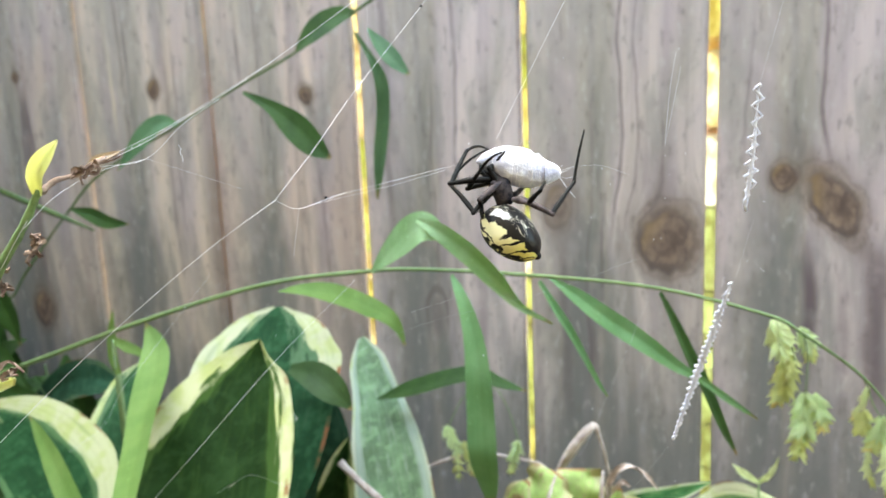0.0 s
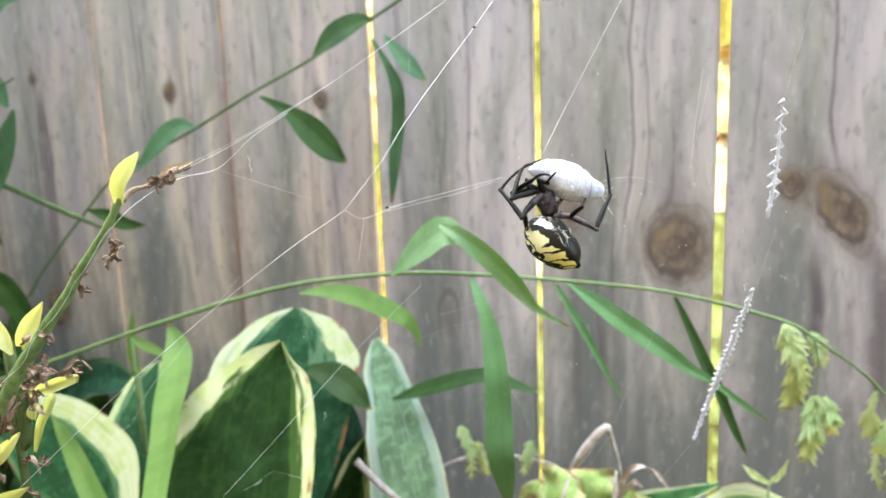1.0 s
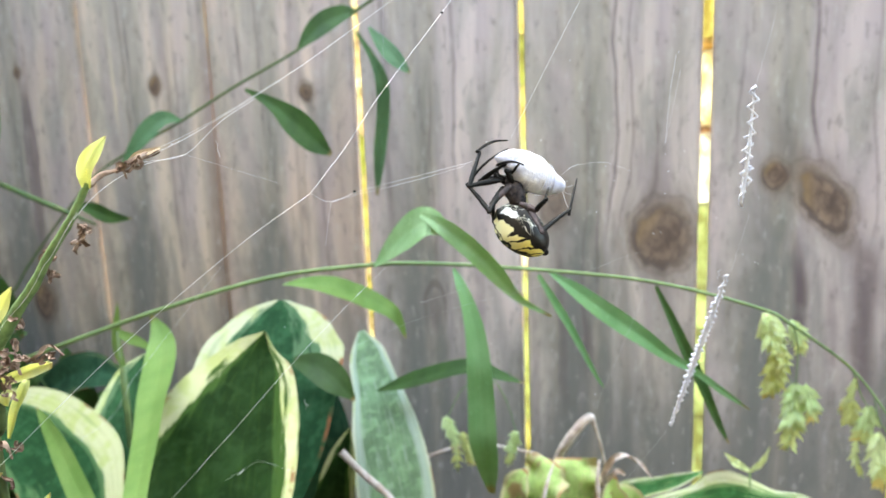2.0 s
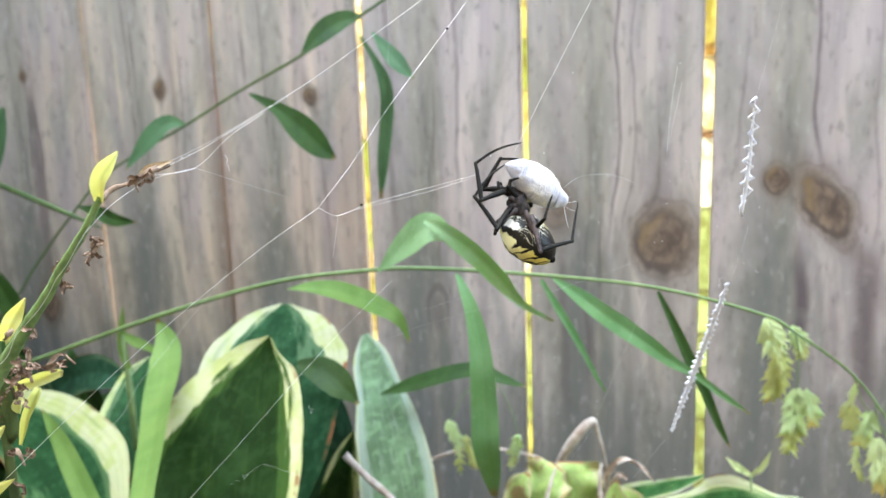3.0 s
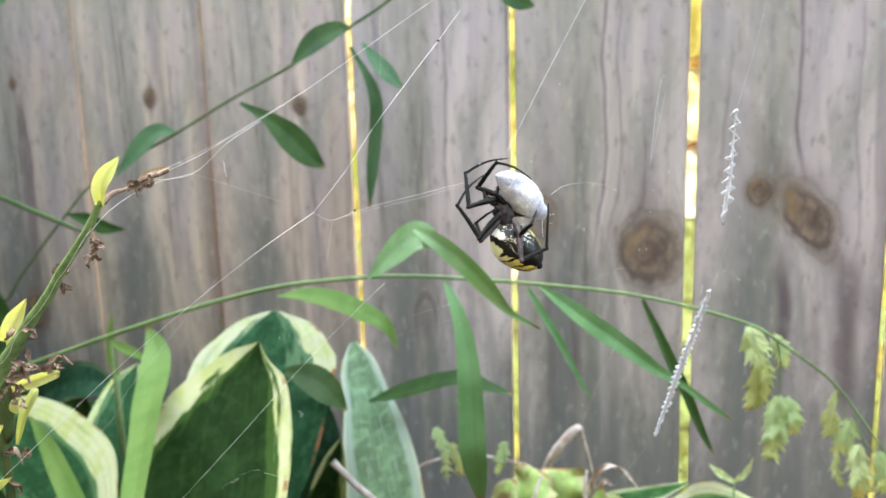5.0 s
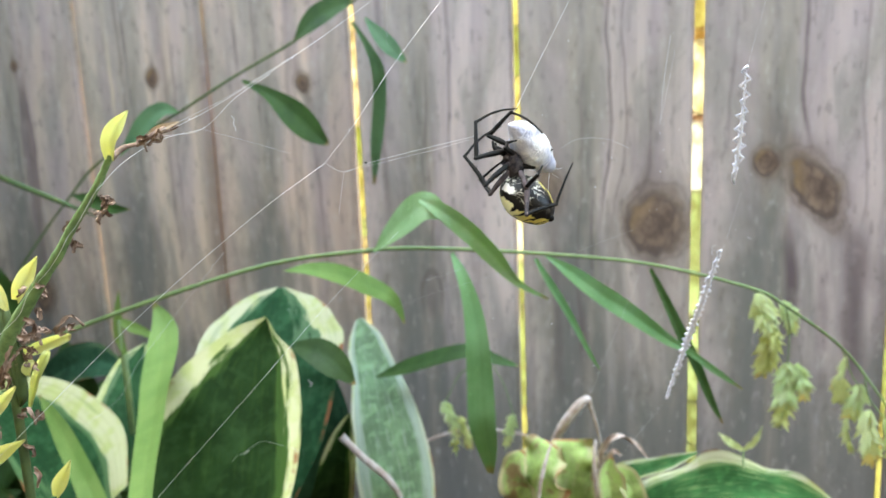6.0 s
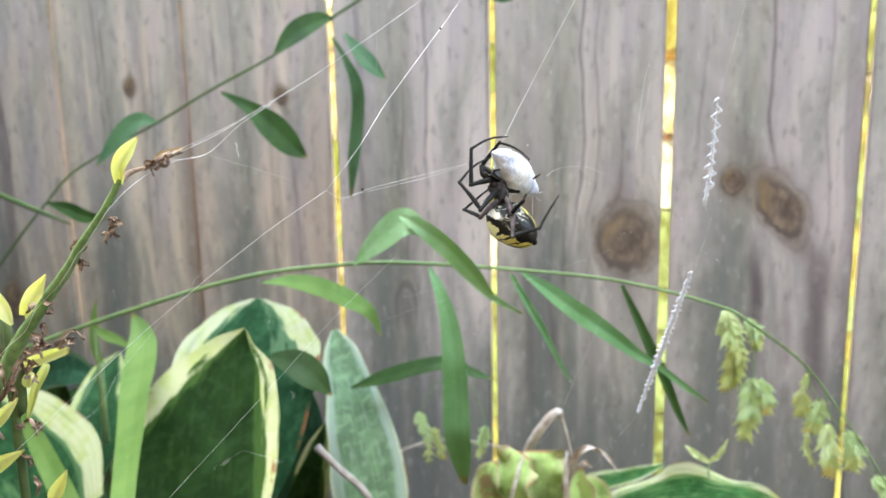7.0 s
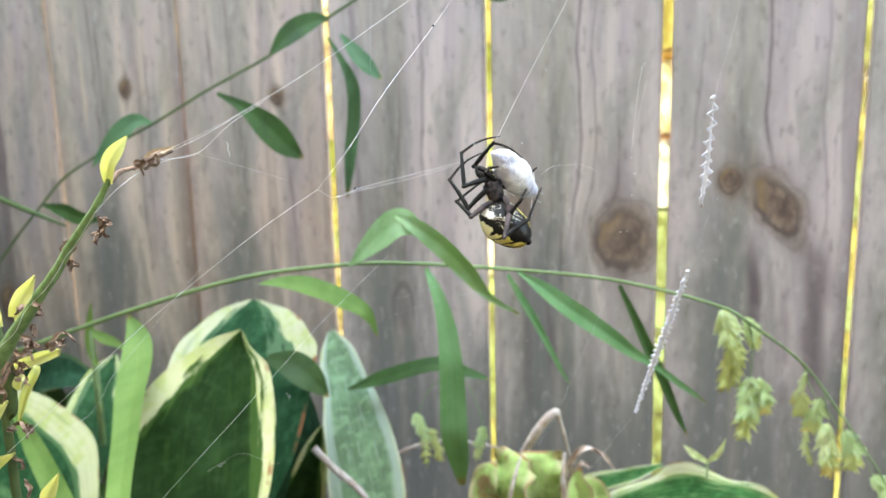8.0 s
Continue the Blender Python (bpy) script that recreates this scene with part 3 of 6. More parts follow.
crack(0.3586, 0.616, 0.498, 0.0028, 0.50)
crack(0.4647, 0.749, 0.618, 0.0020, 0.35)
crack(-0.0420, 0.76, 0.560, 0.0024, 0.40)
crack(-0.0980, 0.82, 0.600, 0.0030, 0.40)


def build_fence():
    fence = thing("wooden_fence", "weathered grey-brown board fence with narrow gaps", "fence")
    for n, (left, right, back) in enumerate(BOARDS):
        middle = (left + right) / 2
        half = (right - left) / 2
        own = [(x - middle, z - 0.9, r, s, d, e) for x, z, r, s, d, e in KNOTS if left < x < right]
        lines = [(x - middle, top - 0.9, low - 0.9, half_width, s) for x, top, low, half_width, s in CRACKS if left < x < right]
        shade = random.Random(n * 7 + 3)
        # the far left boards carry plant shade in their tone; right ones are darker
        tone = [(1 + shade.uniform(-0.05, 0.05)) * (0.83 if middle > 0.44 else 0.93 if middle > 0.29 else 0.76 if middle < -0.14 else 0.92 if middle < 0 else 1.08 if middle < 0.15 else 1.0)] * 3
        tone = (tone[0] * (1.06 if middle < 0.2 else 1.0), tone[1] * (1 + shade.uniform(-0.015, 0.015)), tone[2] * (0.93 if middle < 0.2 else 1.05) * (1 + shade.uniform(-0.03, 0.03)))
        bm = bmesh.new()
        slab(bm, (-half, 0, -0.9), (half, 0.0085, 0.9), 0.0020)
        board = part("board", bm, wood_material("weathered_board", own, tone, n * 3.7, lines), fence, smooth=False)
        board.location = (middle, back, 0.9)
    for z in (0.25, 1.5):
        rail = bmesh.new()
        slab(rail, (-0.6, 0.012, z - 0.045), (0.9, 0.057, z + 0.045), 0.002)
        part("rail", rail, wood_material("rail_wood", [], (0.8, 0.8, 0.8), 40 + z), fence, smooth=False)
    # more of the same fence, out of view on either side
    for low, high in ((-3.0, -0.5815), (0.8750, 3.2)):
        bm = bmesh.new()
        slab(bm, (low, 0.002, 0.0), (high, 0.018, 1.8), 0.002)
        part("fence_panel", bm, wood_material("panel_wood", [], (0.95, 0.95, 0.95), low), fence, smooth=False)


build_fence()


def build_hedge():
    """Sunlit leaves behind the fence, seen through the gaps only."""
    r = random.Random(11)
    bm = bmesh.new()
    uv = bm.loops.layers.uv.verify()
    for _ in range(3600):
        c = Vector((r.uniform(-3.6, 2.0), r.uniform(1.2, 2.3), r.uniform(0.0, 1.9)))
        a = Vector((r.uniform(-1, 1), r.uniform(-1, 1), r.uniform(-1, 0.6))).normalized() * r.uniform(0.07, 0.13)
        b = a.orthogonal().normalized() * a.length * 0.5
        q = [c - a, c - 0.3 * a + b, c + a, c - 0.3 * a - b]
        f = bm.faces.new([bm.verts.new(v) for v in q])
        for loop, w in zip(f.loops, ((0.2, 0.5), (0.4, 1), (0.9, 0.5), (0.4, 0))):
            loop[uv].uv = w
    for _ in range(2600):
        c = Vector((r.uniform(-1.8, 1.4), r.uniform(0.25, 1.3), r.uniform(0.0, 0.42)))
        a = Vector((r.uniform(-1, 1), r.uniform(-1, 1), r.uniform(-0.6, 0.6))).normalized() * r.uniform(0.04, 0.08)
        b = a.orthogonal().normalized() * a.length * 0.5
        q = [c - a, c - 0.3 * a + b, c + a, c - 0.3 * a - b]
        f = bm.faces.new([bm.verts.new(v) for v in q])
        for loop, w in zip(f.loops, ((0.2, 0.5), (0.4, 1), (0.9, 0.5), (0.4, 0))):
            loop[uv].uv = w
    tagged(part("hedge", bm, HEDGE_LEAF, smooth=False), "sunlit yellow-green shrub foliage behind the fence", "hedge", kind="stuff")


build_hedge()


def sapling_material(name, colour):
    n = Nodes(name)
    spots = n.noise(n.coords("Object", (1, 1, 0.7)), 75.0, 4.0, 0.65)
    tint = n.mix(n.smooth(spots, 0.36, 0.62), tuple(c * f for c, f in zip(colour, (1.35, 1.25, 1.0))), tuple(c * 2.35 for c in colour))
    return n.leafy(tint, tint, 0.6, 0.6, 0.15)


SAPLING = {name: sapling_material("sapling_" + name, colour) for name, colour in (
    ("yellow", (0.130, 0.134, 0.070)), ("lime", (0.114, 0.134, 0.076)), ("olive", (0.080, 0.096, 0.038)), ("cream", (0.190, 0.200, 0.168)),
    ("rust", (0.120, 0.088, 0.066)), ("orange", (0.125, 0.100, 0.050)), ("frost", (0.165, 0.185, 0.180)), ("pale", (0.105, 0.130, 0.085)), ("tan", (0.145, 0.140, 0.108)))}


def leaf_run(top, low, tints, seed):
    """Leaves of uneven length, one below the other."""
    r = random.Random(seed)
    made, z = [], top
    while z > low:
        size = r.uniform(0.020, 0.052)
        made.append((z, z - size, r.choice(tints)))
        z -= size
    return made


def sapling(label, gap, top, low, leaves):
    """Sunlit leaves close behind a gap of the fence; those above view are added to stop sun beams. top, low: (x, z) of
    its line; leaves: (upper z, lower z, tint).
    """
    plant = thing("sapling", label, "sapling", "saplings behind the fence")
    def x_at(z):
        return top[0] + (low[0] - top[0]) * (z - top[1]) / (low[1] - top[1])

    part("stem", tube(bmesh.new(), [(x_at(0.35) + 0.02, 0.075, -0.005), (x_at(0.4) + 0.012, 0.072, 0.4), (x_at(0.85) + 0.012, 0.072, 0.86), (x_at(0.85) + 0.016, 0.072, 1.72)], [0.002, 0.0015], 5, 6), VINE, plant)
    r = random.Random(int(top[0] * 1000))
    # unseen upper leaves, added to keep sun beams out of the gap
    beam_block = leaf_run(1.74, 0.84, ("olive", "lime"), int(top[0] * 777))
    for upper, lower, tint in leaf_run(0.96, leaves[0][0] + 0.001, ("lime", "olive"), 3) + leaves + beam_block:
        mid = (upper + lower) / 2
        high = (upper, lower, tint) in beam_block
        pts = [((gap - 0.016 if high else x_at(z)) + r.uniform(-0.001, 0.001), (0.034 if high else 0.068) + r.uniform(-0.0007, 0.0007), z) for z in (upper + (0.006 if upper > 0.84 else 0.0015), mid + 0.3 * (upper - mid), mid - 0.3 * (upper - mid), lower - 0.0015)]
        part("leaf", blade(bmesh.new(), pts, [0.028, 0.030, 0.030, 0.028], facing=(r.uniform(-0.2, 0.2), -1, r.uniform(-0.08, 0.08)), fold=0.15, steps=4, across=2), SAPLING[tint], plant)



# leaves added for the gap colours; tan ones stand for the lit board edge
sapling("leaves added behind a fence gap, tan for the lit board edge", 0.146, (0.1193, 0.7756), (0.1131, 0.4514),
        [(0.80, 0.772, "cream"), (0.772, 0.735, "tan"), (0.735, 0.705, "tan"), (0.705, 0.690, "cream"), (0.690, 0.650, "tan"), (0.650, 0.610, "olive"), (0.610, 0.590, "yellow"), (0.590, 0.558, "yellow"), (0.558, 0.540, "lime")] + leaf_run(0.540, 0.33, ("tan", "yellow", "tan"), 4))
sapling("sunlit yellow leaves behind a fence gap", 0.292, (0.2764, 0.7660), (0.2740, 0.3261), leaf_run(0.84, 0.33, ("yellow", "yellow", "yellow", "lime", "lime", "olive", "cream"), 2))
sapling("yellow, rusty and pale leaves added to fill a fence gap", 0.438, (0.4328, 0.7565), (0.4335, 0.3291),
        [(0.84, 0.785, "yellow"), (0.785, 0.726, "yellow"), (0.726, 0.716, "orange"), (0.716, 0.656, "cream"), (0.656, 0.648, "rust"), (0.648, 0.588, "frost"), (0.588, 0.515, "pale")] + leaf_run(0.515, 0.33, ("lime", "pale", "pale"), 5))
sapling("sunlit yellow-green leaves behind a fence gap", 0.583, (0.5918, 0.7689), (0.5952, 0.3446), leaf_run(0.84, 0.712, ("lime", "yellow"), 7) + [(0.712, 0.706, "rust"), (0.706, 0.698, "cream")] + leaf_run(0.698, 0.33, ("yellow", "lime", "lime", "yellow", "pale"), 8))



# ---- arching woodland grass with drooping seed heads ----
def leaf_on(parent, points, widths, material=None, name="leaf", **how):
    return part(name, blade(bmesh.new(), points, widths, **how), material or GREEN, parent)


def build_arching_grass():
    grass = thing("arching_grass", "arching green grass stalk with long drooping blades", "grass")
    left = [(-0.2132, -0.2500, 0.4448), (-0.0858, -0.2500, 0.4929), (0.0063, -0.2500, 0.5269), (0.1027, -0.2500, 0.5618), (0.1898, -0.2500, 0.5888), (0.2569, -0.2500, 0.5999), (0.2969, -0.2500, 0.6028), (0.3647, -0.2500, 0.6017), (0.4249, -0.2500, 0.5977), (0.4775, -0.2500, 0.5865), (0.4946, -0.2500, 0.5776)]
    right = [(0.5076, -0.2150, 0.5619), (0.5266, -0.2150, 0.5452), (0.5463, -0.2150, 0.5197), (0.5726, -0.2150, 0.4804), (0.5861, -0.2150, 0.4519)]
    root = Vector(left[0])
    base = [(root.x - 0.12, root.y + 0.02, -0.005), (root.x - 0.07, root.y + 0.01, 0.30)]
    part("stalk", tube(bmesh.new(), base + left + right[1:], [0.0020, 0.0018, 0.0014, 0.0010, 0.0008, 0.0005], 6), STEM, grass)
    # the first blade is bent over: a broad rising limb and a hanging one
    bent = blade(bmesh.new(), [(0.2654, -0.2550, 0.6006), (0.2813, -0.2670, 0.6142), (0.2978, -0.2800, 0.6266), (0.3105, -0.2860, 0.6337), (0.3188, -0.2840, 0.6303), (0.3240, -0.2800, 0.6249)],
                 [0.0003, 0.0065, 0.0098, 0.0084, 0.0040, 0.0009], facing=(-0.25, -1.0, 0.5), fold=0.16, steps=8)
    blade(bent, [(0.3080, -0.2870, 0.6379), (0.3172, -0.2860, 0.6330), (0.3255, -0.2800, 0.6250), (0.3339, -0.2720, 0.6146), (0.3417, -0.2600, 0.6004), (0.3517, -0.2500, 0.5842), (0.3662, -0.2370, 0.5716)],
          [0.0014, 0.0040, 0.0052, 0.0056, 0.0051, 0.0022, 0.0006], facing=(0.25, -1.0, 0.35), twist=(0, 10, 25, 25, 20), fold=0.30, steps=8)
    part("leaf", bent, LIT_TOP, grass)
    leaf_on(grass, [(0.1961, -0.2400, 0.5829), (0.2075, -0.2267, 0.5807), (0.2191, -0.2117, 0.5745), (0.2306, -0.1950, 0.5642), (0.2443, -0.1863, 0.5545), (0.2497, -0.1813, 0.5449), (0.2534, -0.1800, 0.5330)],
            [0.0003, 0.0049, 0.0079, 0.0077, 0.0056, 0.0030, 0.0006], facing=(0, -0.8, 0.6), twist=(0, -20))
    leaf_on(grass, [(0.3125, -0.2500, 0.6006), (0.3184, -0.2560, 0.5930), (0.3243, -0.2620, 0.5838), (0.3292, -0.2660, 0.5694), (0.3323, -0.2700, 0.5518), (0.3335, -0.2710, 0.5297), (0.3343, -0.2720, 0.5073), (0.3348, -0.2660, 0.4878), (0.3348, -0.2600, 0.4694)],
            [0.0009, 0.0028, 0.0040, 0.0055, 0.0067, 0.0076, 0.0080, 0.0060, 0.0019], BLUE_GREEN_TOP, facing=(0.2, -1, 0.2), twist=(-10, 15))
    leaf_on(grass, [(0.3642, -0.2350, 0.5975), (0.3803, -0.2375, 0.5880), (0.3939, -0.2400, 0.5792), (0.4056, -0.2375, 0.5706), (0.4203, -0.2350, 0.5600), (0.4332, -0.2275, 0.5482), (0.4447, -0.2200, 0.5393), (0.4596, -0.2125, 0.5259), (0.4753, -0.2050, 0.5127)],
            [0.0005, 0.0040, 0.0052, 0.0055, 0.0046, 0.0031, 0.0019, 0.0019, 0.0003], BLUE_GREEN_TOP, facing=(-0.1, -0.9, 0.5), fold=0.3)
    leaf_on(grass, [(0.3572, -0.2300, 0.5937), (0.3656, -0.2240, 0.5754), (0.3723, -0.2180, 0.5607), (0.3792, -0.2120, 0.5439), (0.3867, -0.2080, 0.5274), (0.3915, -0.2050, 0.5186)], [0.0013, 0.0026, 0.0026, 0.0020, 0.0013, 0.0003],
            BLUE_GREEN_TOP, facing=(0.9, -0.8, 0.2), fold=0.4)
    # blades further back, with their shade put into a darker green
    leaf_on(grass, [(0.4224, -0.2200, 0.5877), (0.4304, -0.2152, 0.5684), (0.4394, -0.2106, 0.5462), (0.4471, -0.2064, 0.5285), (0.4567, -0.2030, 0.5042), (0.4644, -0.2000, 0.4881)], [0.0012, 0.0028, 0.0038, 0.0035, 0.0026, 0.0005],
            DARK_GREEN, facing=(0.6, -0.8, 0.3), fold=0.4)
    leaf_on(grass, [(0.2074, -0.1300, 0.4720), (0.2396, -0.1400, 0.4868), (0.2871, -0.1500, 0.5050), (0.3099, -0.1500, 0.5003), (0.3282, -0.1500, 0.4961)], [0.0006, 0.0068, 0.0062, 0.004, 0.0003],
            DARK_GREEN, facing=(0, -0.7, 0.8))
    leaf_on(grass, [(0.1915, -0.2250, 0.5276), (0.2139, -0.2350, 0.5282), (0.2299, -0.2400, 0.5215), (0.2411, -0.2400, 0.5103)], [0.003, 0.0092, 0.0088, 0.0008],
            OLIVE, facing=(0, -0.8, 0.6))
    return grass


SPIKE_TIP = grass_material("seed_scale_tip", (0.76, 0.68, 0.28), (0.72, 0.58, 0.20), (0.76, 0.66, 0.24), 0.45)
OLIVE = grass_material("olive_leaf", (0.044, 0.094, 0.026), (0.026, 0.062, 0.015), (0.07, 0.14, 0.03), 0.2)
# lighter copy for the bent blade, whose limb faces the light
LIT_TOP = grass_material("lit_leaf", (0.40, 0.59, 0.34), (0.27, 0.45, 0.215), (0.34, 0.56, 0.22), 0.4)
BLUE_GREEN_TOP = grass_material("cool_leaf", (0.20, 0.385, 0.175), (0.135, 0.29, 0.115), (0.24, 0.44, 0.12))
build_arching_grass()


def scale_row(points, width, count, seed):
    """Where the pointed scales of a flat seed spikelet sit: their three points, half widths and facing."""
    r = random.Random(seed)
    line = spline(points, 12)
    for i in range(count):
        t = i / count
        at = int(t * (len(line) - 2))
        p = line[at]
        ahead = (line[min(at + 2, len(line) - 1)] - p).normalized()
        side = ahead.cross(Vector((0.2, -1, 0.1))).normalized()
        face = side.cross(ahead)
        w = width * math.sin(math.pi * (0.24 + 0.66 * t)) ** 0.6
        for s in (-1, 1, r.uniform(-0.4, 0.4)):
            out = (ahead + side * s * r.uniform(0.5, 1.05) + face * r.uniform(-0.35, 0.35)).normalized()
            start = p + face * s * 0.0005 + side * s * w * 0.15
            size = w * r.uniform(0.62, 1.1)
            yield ([start, start + out * size * 0.7 + face * 0.0006, start + out * size * 1.6],
                   [0.0010, size * r.uniform(0.20, 0.30), 0.0001], face * (1.2 + r.random()) + side * s * 0.5, t)


def seed_head(label, *lines):
    head = thing("seed_head", label, "seed head", "grass seed heads")
    for pts in lines:
        part("stalklet", tube(bmesh.new(), pts, [0.0005, 0.0004], 5, 5), STEM, head)
    return head


def spikelet(head, seed, pts, width, count, material):
    spike = part("spikelet", tube(bmesh.new(), pts, [0.0007, 0.0012, 0.0004], 4, 5), material, head)
    for q, widths, facing, i in scale_row(pts, width, round(count * 1.7), seed):
        ripe = SPIKE_TIP if i > 0.86 and seed % 2 == 0 else SPIKE_RIPE if i > 0.62 else material
        part("scale", blade(bmesh.new(), q, widths, facing=facing, fold=0.4, steps=3, across=1), ripe, spike)


head = seed_head("pale yellow-green drooping grass seed head", [(0.4782, -0.2170, 0.5772), (0.4809, -0.2170, 0.5755), (0.4896, -0.2170, 0.5636), (0.4939, -0.2170, 0.5474)], [(0.4966, -0.2140, 0.5668), (0.4990, -0.2140, 0.5534), (0.4987, -0.2140, 0.5334)])
spikelet(head, 1, [(0.4940, -0.2120, 0.5690), (0.4987, -0.2120, 0.5620), (0.5016, -0.2120, 0.5497)], 0.0055, 6, SPIKE_MID)
spikelet(head, 2, [(0.4896, -0.2140, 0.5527), (0.4878, -0.2140, 0.5391), (0.4839, -0.2140, 0.5245)], 0.0072, 8, SPIKE_RIPE)
spikelet(head, 3, [(0.4809, -0.2180, 0.5751), (0.4856, -0.2180, 0.5603), (0.4928, -0.2180, 0.5450)], 0.0070, 9, SPIKE)
spikelet(head, 4, [(0.5030, -0.2120, 0.5330), (0.5070, -0.2120, 0.5233), (0.5087, -0.2120, 0.5116)], 0.0058, 6, SPIKE_MID)
spikelet(head, 5, [(0.4981, -0.2140, 0.5340), (0.4978, -0.2140, 0.5146), (0.4960, -0.2140, 0.4937)], 0.0075, 10, SPIKE_MID)
head = seed_head("yellow-green seed head tinged with orange", [(0.5269, -0.2120, 0.5442), (0.5294, -0.2120, 0.5379), (0.5324, -0.2120, 0.5291), (0.5365, -0.2120, 0.5225)], [(0.5393, -0.2100, 0.5290), (0.5416, -0.2100, 0.5170), (0.5467, -0.2100, 0.5087), (0.5532, -0.2100, 0.5030)])
spikelet(head, 6, [(0.5288, -0.2120, 0.5388), (0.5263, -0.2120, 0.5286), (0.5210, -0.2120, 0.5183)], 0.0030, 6, SPIKE)
spikelet(head, 7, [(0.5288, -0.2080, 0.5245), (0.5279, -0.2080, 0.5184), (0.5277, -0.2080, 0.5113)], 0.0060, 5, SPIKE_RIPE)
spikelet(head, 8, [(0.5367, -0.2100, 0.5225), (0.5357, -0.2100, 0.5129), (0.5324, -0.2100, 0.5023)], 0.0062, 7, SPIKE_MID)
spikelet(head, 9, [(0.5309, -0.2120, 0.5023), (0.5309, -0.2120, 0.4920), (0.5362, -0.2120, 0.4807)], 0.0032, 6, SPIKE)
spikelet(head, 10, [(0.5408, -0.2140, 0.5091), (0.5423, -0.2140, 0.4941), (0.5458, -0.2140, 0.4778)], 0.0072, 9, SPIKE)
spikelet(head, 11, [(0.5519, -0.2100, 0.5040), (0.5562, -0.2100, 0.4938), (0.5578, -0.2100, 0.4798)], 0.0068, 8, SPIKE_MID)
head = seed_head("small seed head at the end of the arching stalk", [(0.5647, -0.2000, 0.4886), (0.5684, -0.2000, 0.4800), (0.5704, -0.2000, 0.4730)])
spikelet(head, 12, [(0.5704, -0.2000, 0.4730), (0.5781, -0.2000, 0.4648), (0.5856, -0.2000, 0.4548)], 0.0065, 8, SPIKE_MID)
head = seed_head("small pale green seed head hanging among leaves", [(0.2744, -0.1600, 0.4700), (0.2877, -0.1600, 0.4935), (0.3105, -0.1600, 0.4998)], [(0.3241, -0.1600, 0.4635), (0.3184, -0.1600, 0.4839), (0.3105, -0.1600, 0.4998)])
spikelet(head, 13, [(0.2723, -0.1600, 0.4697), (0.2786, -0.1600, 0.4540), (0.2805, -0.1600, 0.4280)], 0.0050, 8, SPIKE_MID)
spikelet(head, 14, [(0.2807, -0.1500, 0.4543), (0.2855, -0.1500, 0.4417), (0.2886, -0.1500, 0.4287)], 0.0045, 5, SPIKE_RIPE)
spikelet(head, 15, [(0.3241, -0.1600, 0.4643), (0.3211, -0.1600, 0.4525), (0.3176, -0.1600, 0.4371)], 0.0048, 6, SPIKE_MID)


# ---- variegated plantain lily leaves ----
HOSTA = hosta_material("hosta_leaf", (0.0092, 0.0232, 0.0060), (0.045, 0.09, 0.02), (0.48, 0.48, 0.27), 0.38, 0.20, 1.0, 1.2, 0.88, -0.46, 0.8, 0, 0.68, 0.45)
HOSTA_BAND = hosta_material("hosta_leaf_banded", (0.016, 0.054, 0.021), (0.10, 0.19, 0.08), (0.52, 0.53, 0.31), 0.33, 0.05, 6.0, 0.6, 0.955, -0.9)
HOSTA_SMALL = hosta_material("hosta_leaf_small", (0.020, 0.060, 0.024), (0.12, 0.20, 0.10), (0.50, 0.53, 0.28), 0.36, 0.2, 17.0, 1.1, 0.97, 0.4, 0.8, 1, 0.6)
HOSTA_WIDE = hosta_material("hosta_leaf_wide_edge", (0.015, 0.050, 0.021), (0.10, 0.18, 0.095), (0.48, 0.49, 0.32), 0.40, 0.14, 3.0, 1.3, 0.93, 0.0, 1.2, 1, 0.50)
HOSTA_PALE = hosta_material("hosta_leaf_pale", (0.110, 0.172, 0.092), (0.34, 0.40, 0.32), (0.48, 0.50, 0.36), 0.10, 0.55, 5.0, 0.4, quilt=0.6)
HOSTA_YELLOW = hosta_material("hosta_leaf_fading", (0.28, 0.38, 0.13), (0.56, 0.53, 0.30), (0.55, 0.48, 0.28), 0.06, 0.8, 9.0, 0.8, 0.84)
# shade among the leaves is put into this dark copy's colour
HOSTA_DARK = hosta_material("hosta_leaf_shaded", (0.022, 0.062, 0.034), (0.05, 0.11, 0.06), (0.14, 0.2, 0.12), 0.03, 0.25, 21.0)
HOSTA_WAVY = hosta_material("hosta_leaf_wavy", (0.03, 0.095, 0.03), (0.18, 0.28, 0.11), (0.56, 0.57, 0.38), 0.24, 0.7, 13.0)


def hosta(points, widths, material, label, facing, fold=0.12, wave=0.05, twist=(0, 0), lop=0.0):
    """A leaf on a stalk from the ground, with a half width at each of its points."""
    leaf = tagged(part("hosta_leaf", blade(bmesh.new(), points, widths, facing=facing, fold=fold, wave=wave, twist=twist, lop=lop, steps=10, across=9, thick=0.0006), material),
                  label, "leaf", "hosta leaves")
    foot = Vector(points[0])
    ground = Vector((foot.x * 0.6 + 0.05, foot.y * 0.5 - 0.04, -0.005))
    part("leaf_stalk", tube(bmesh.new(), [ground, ground.lerp(foot, 0.5) + Vector((0, 0, 0.03)), foot, Vector(points[0]).lerp(Vector(points[1]), 0.5)],
                            [0.005, 0.004, 0.0035, 0.001], 5), STEM, leaf)


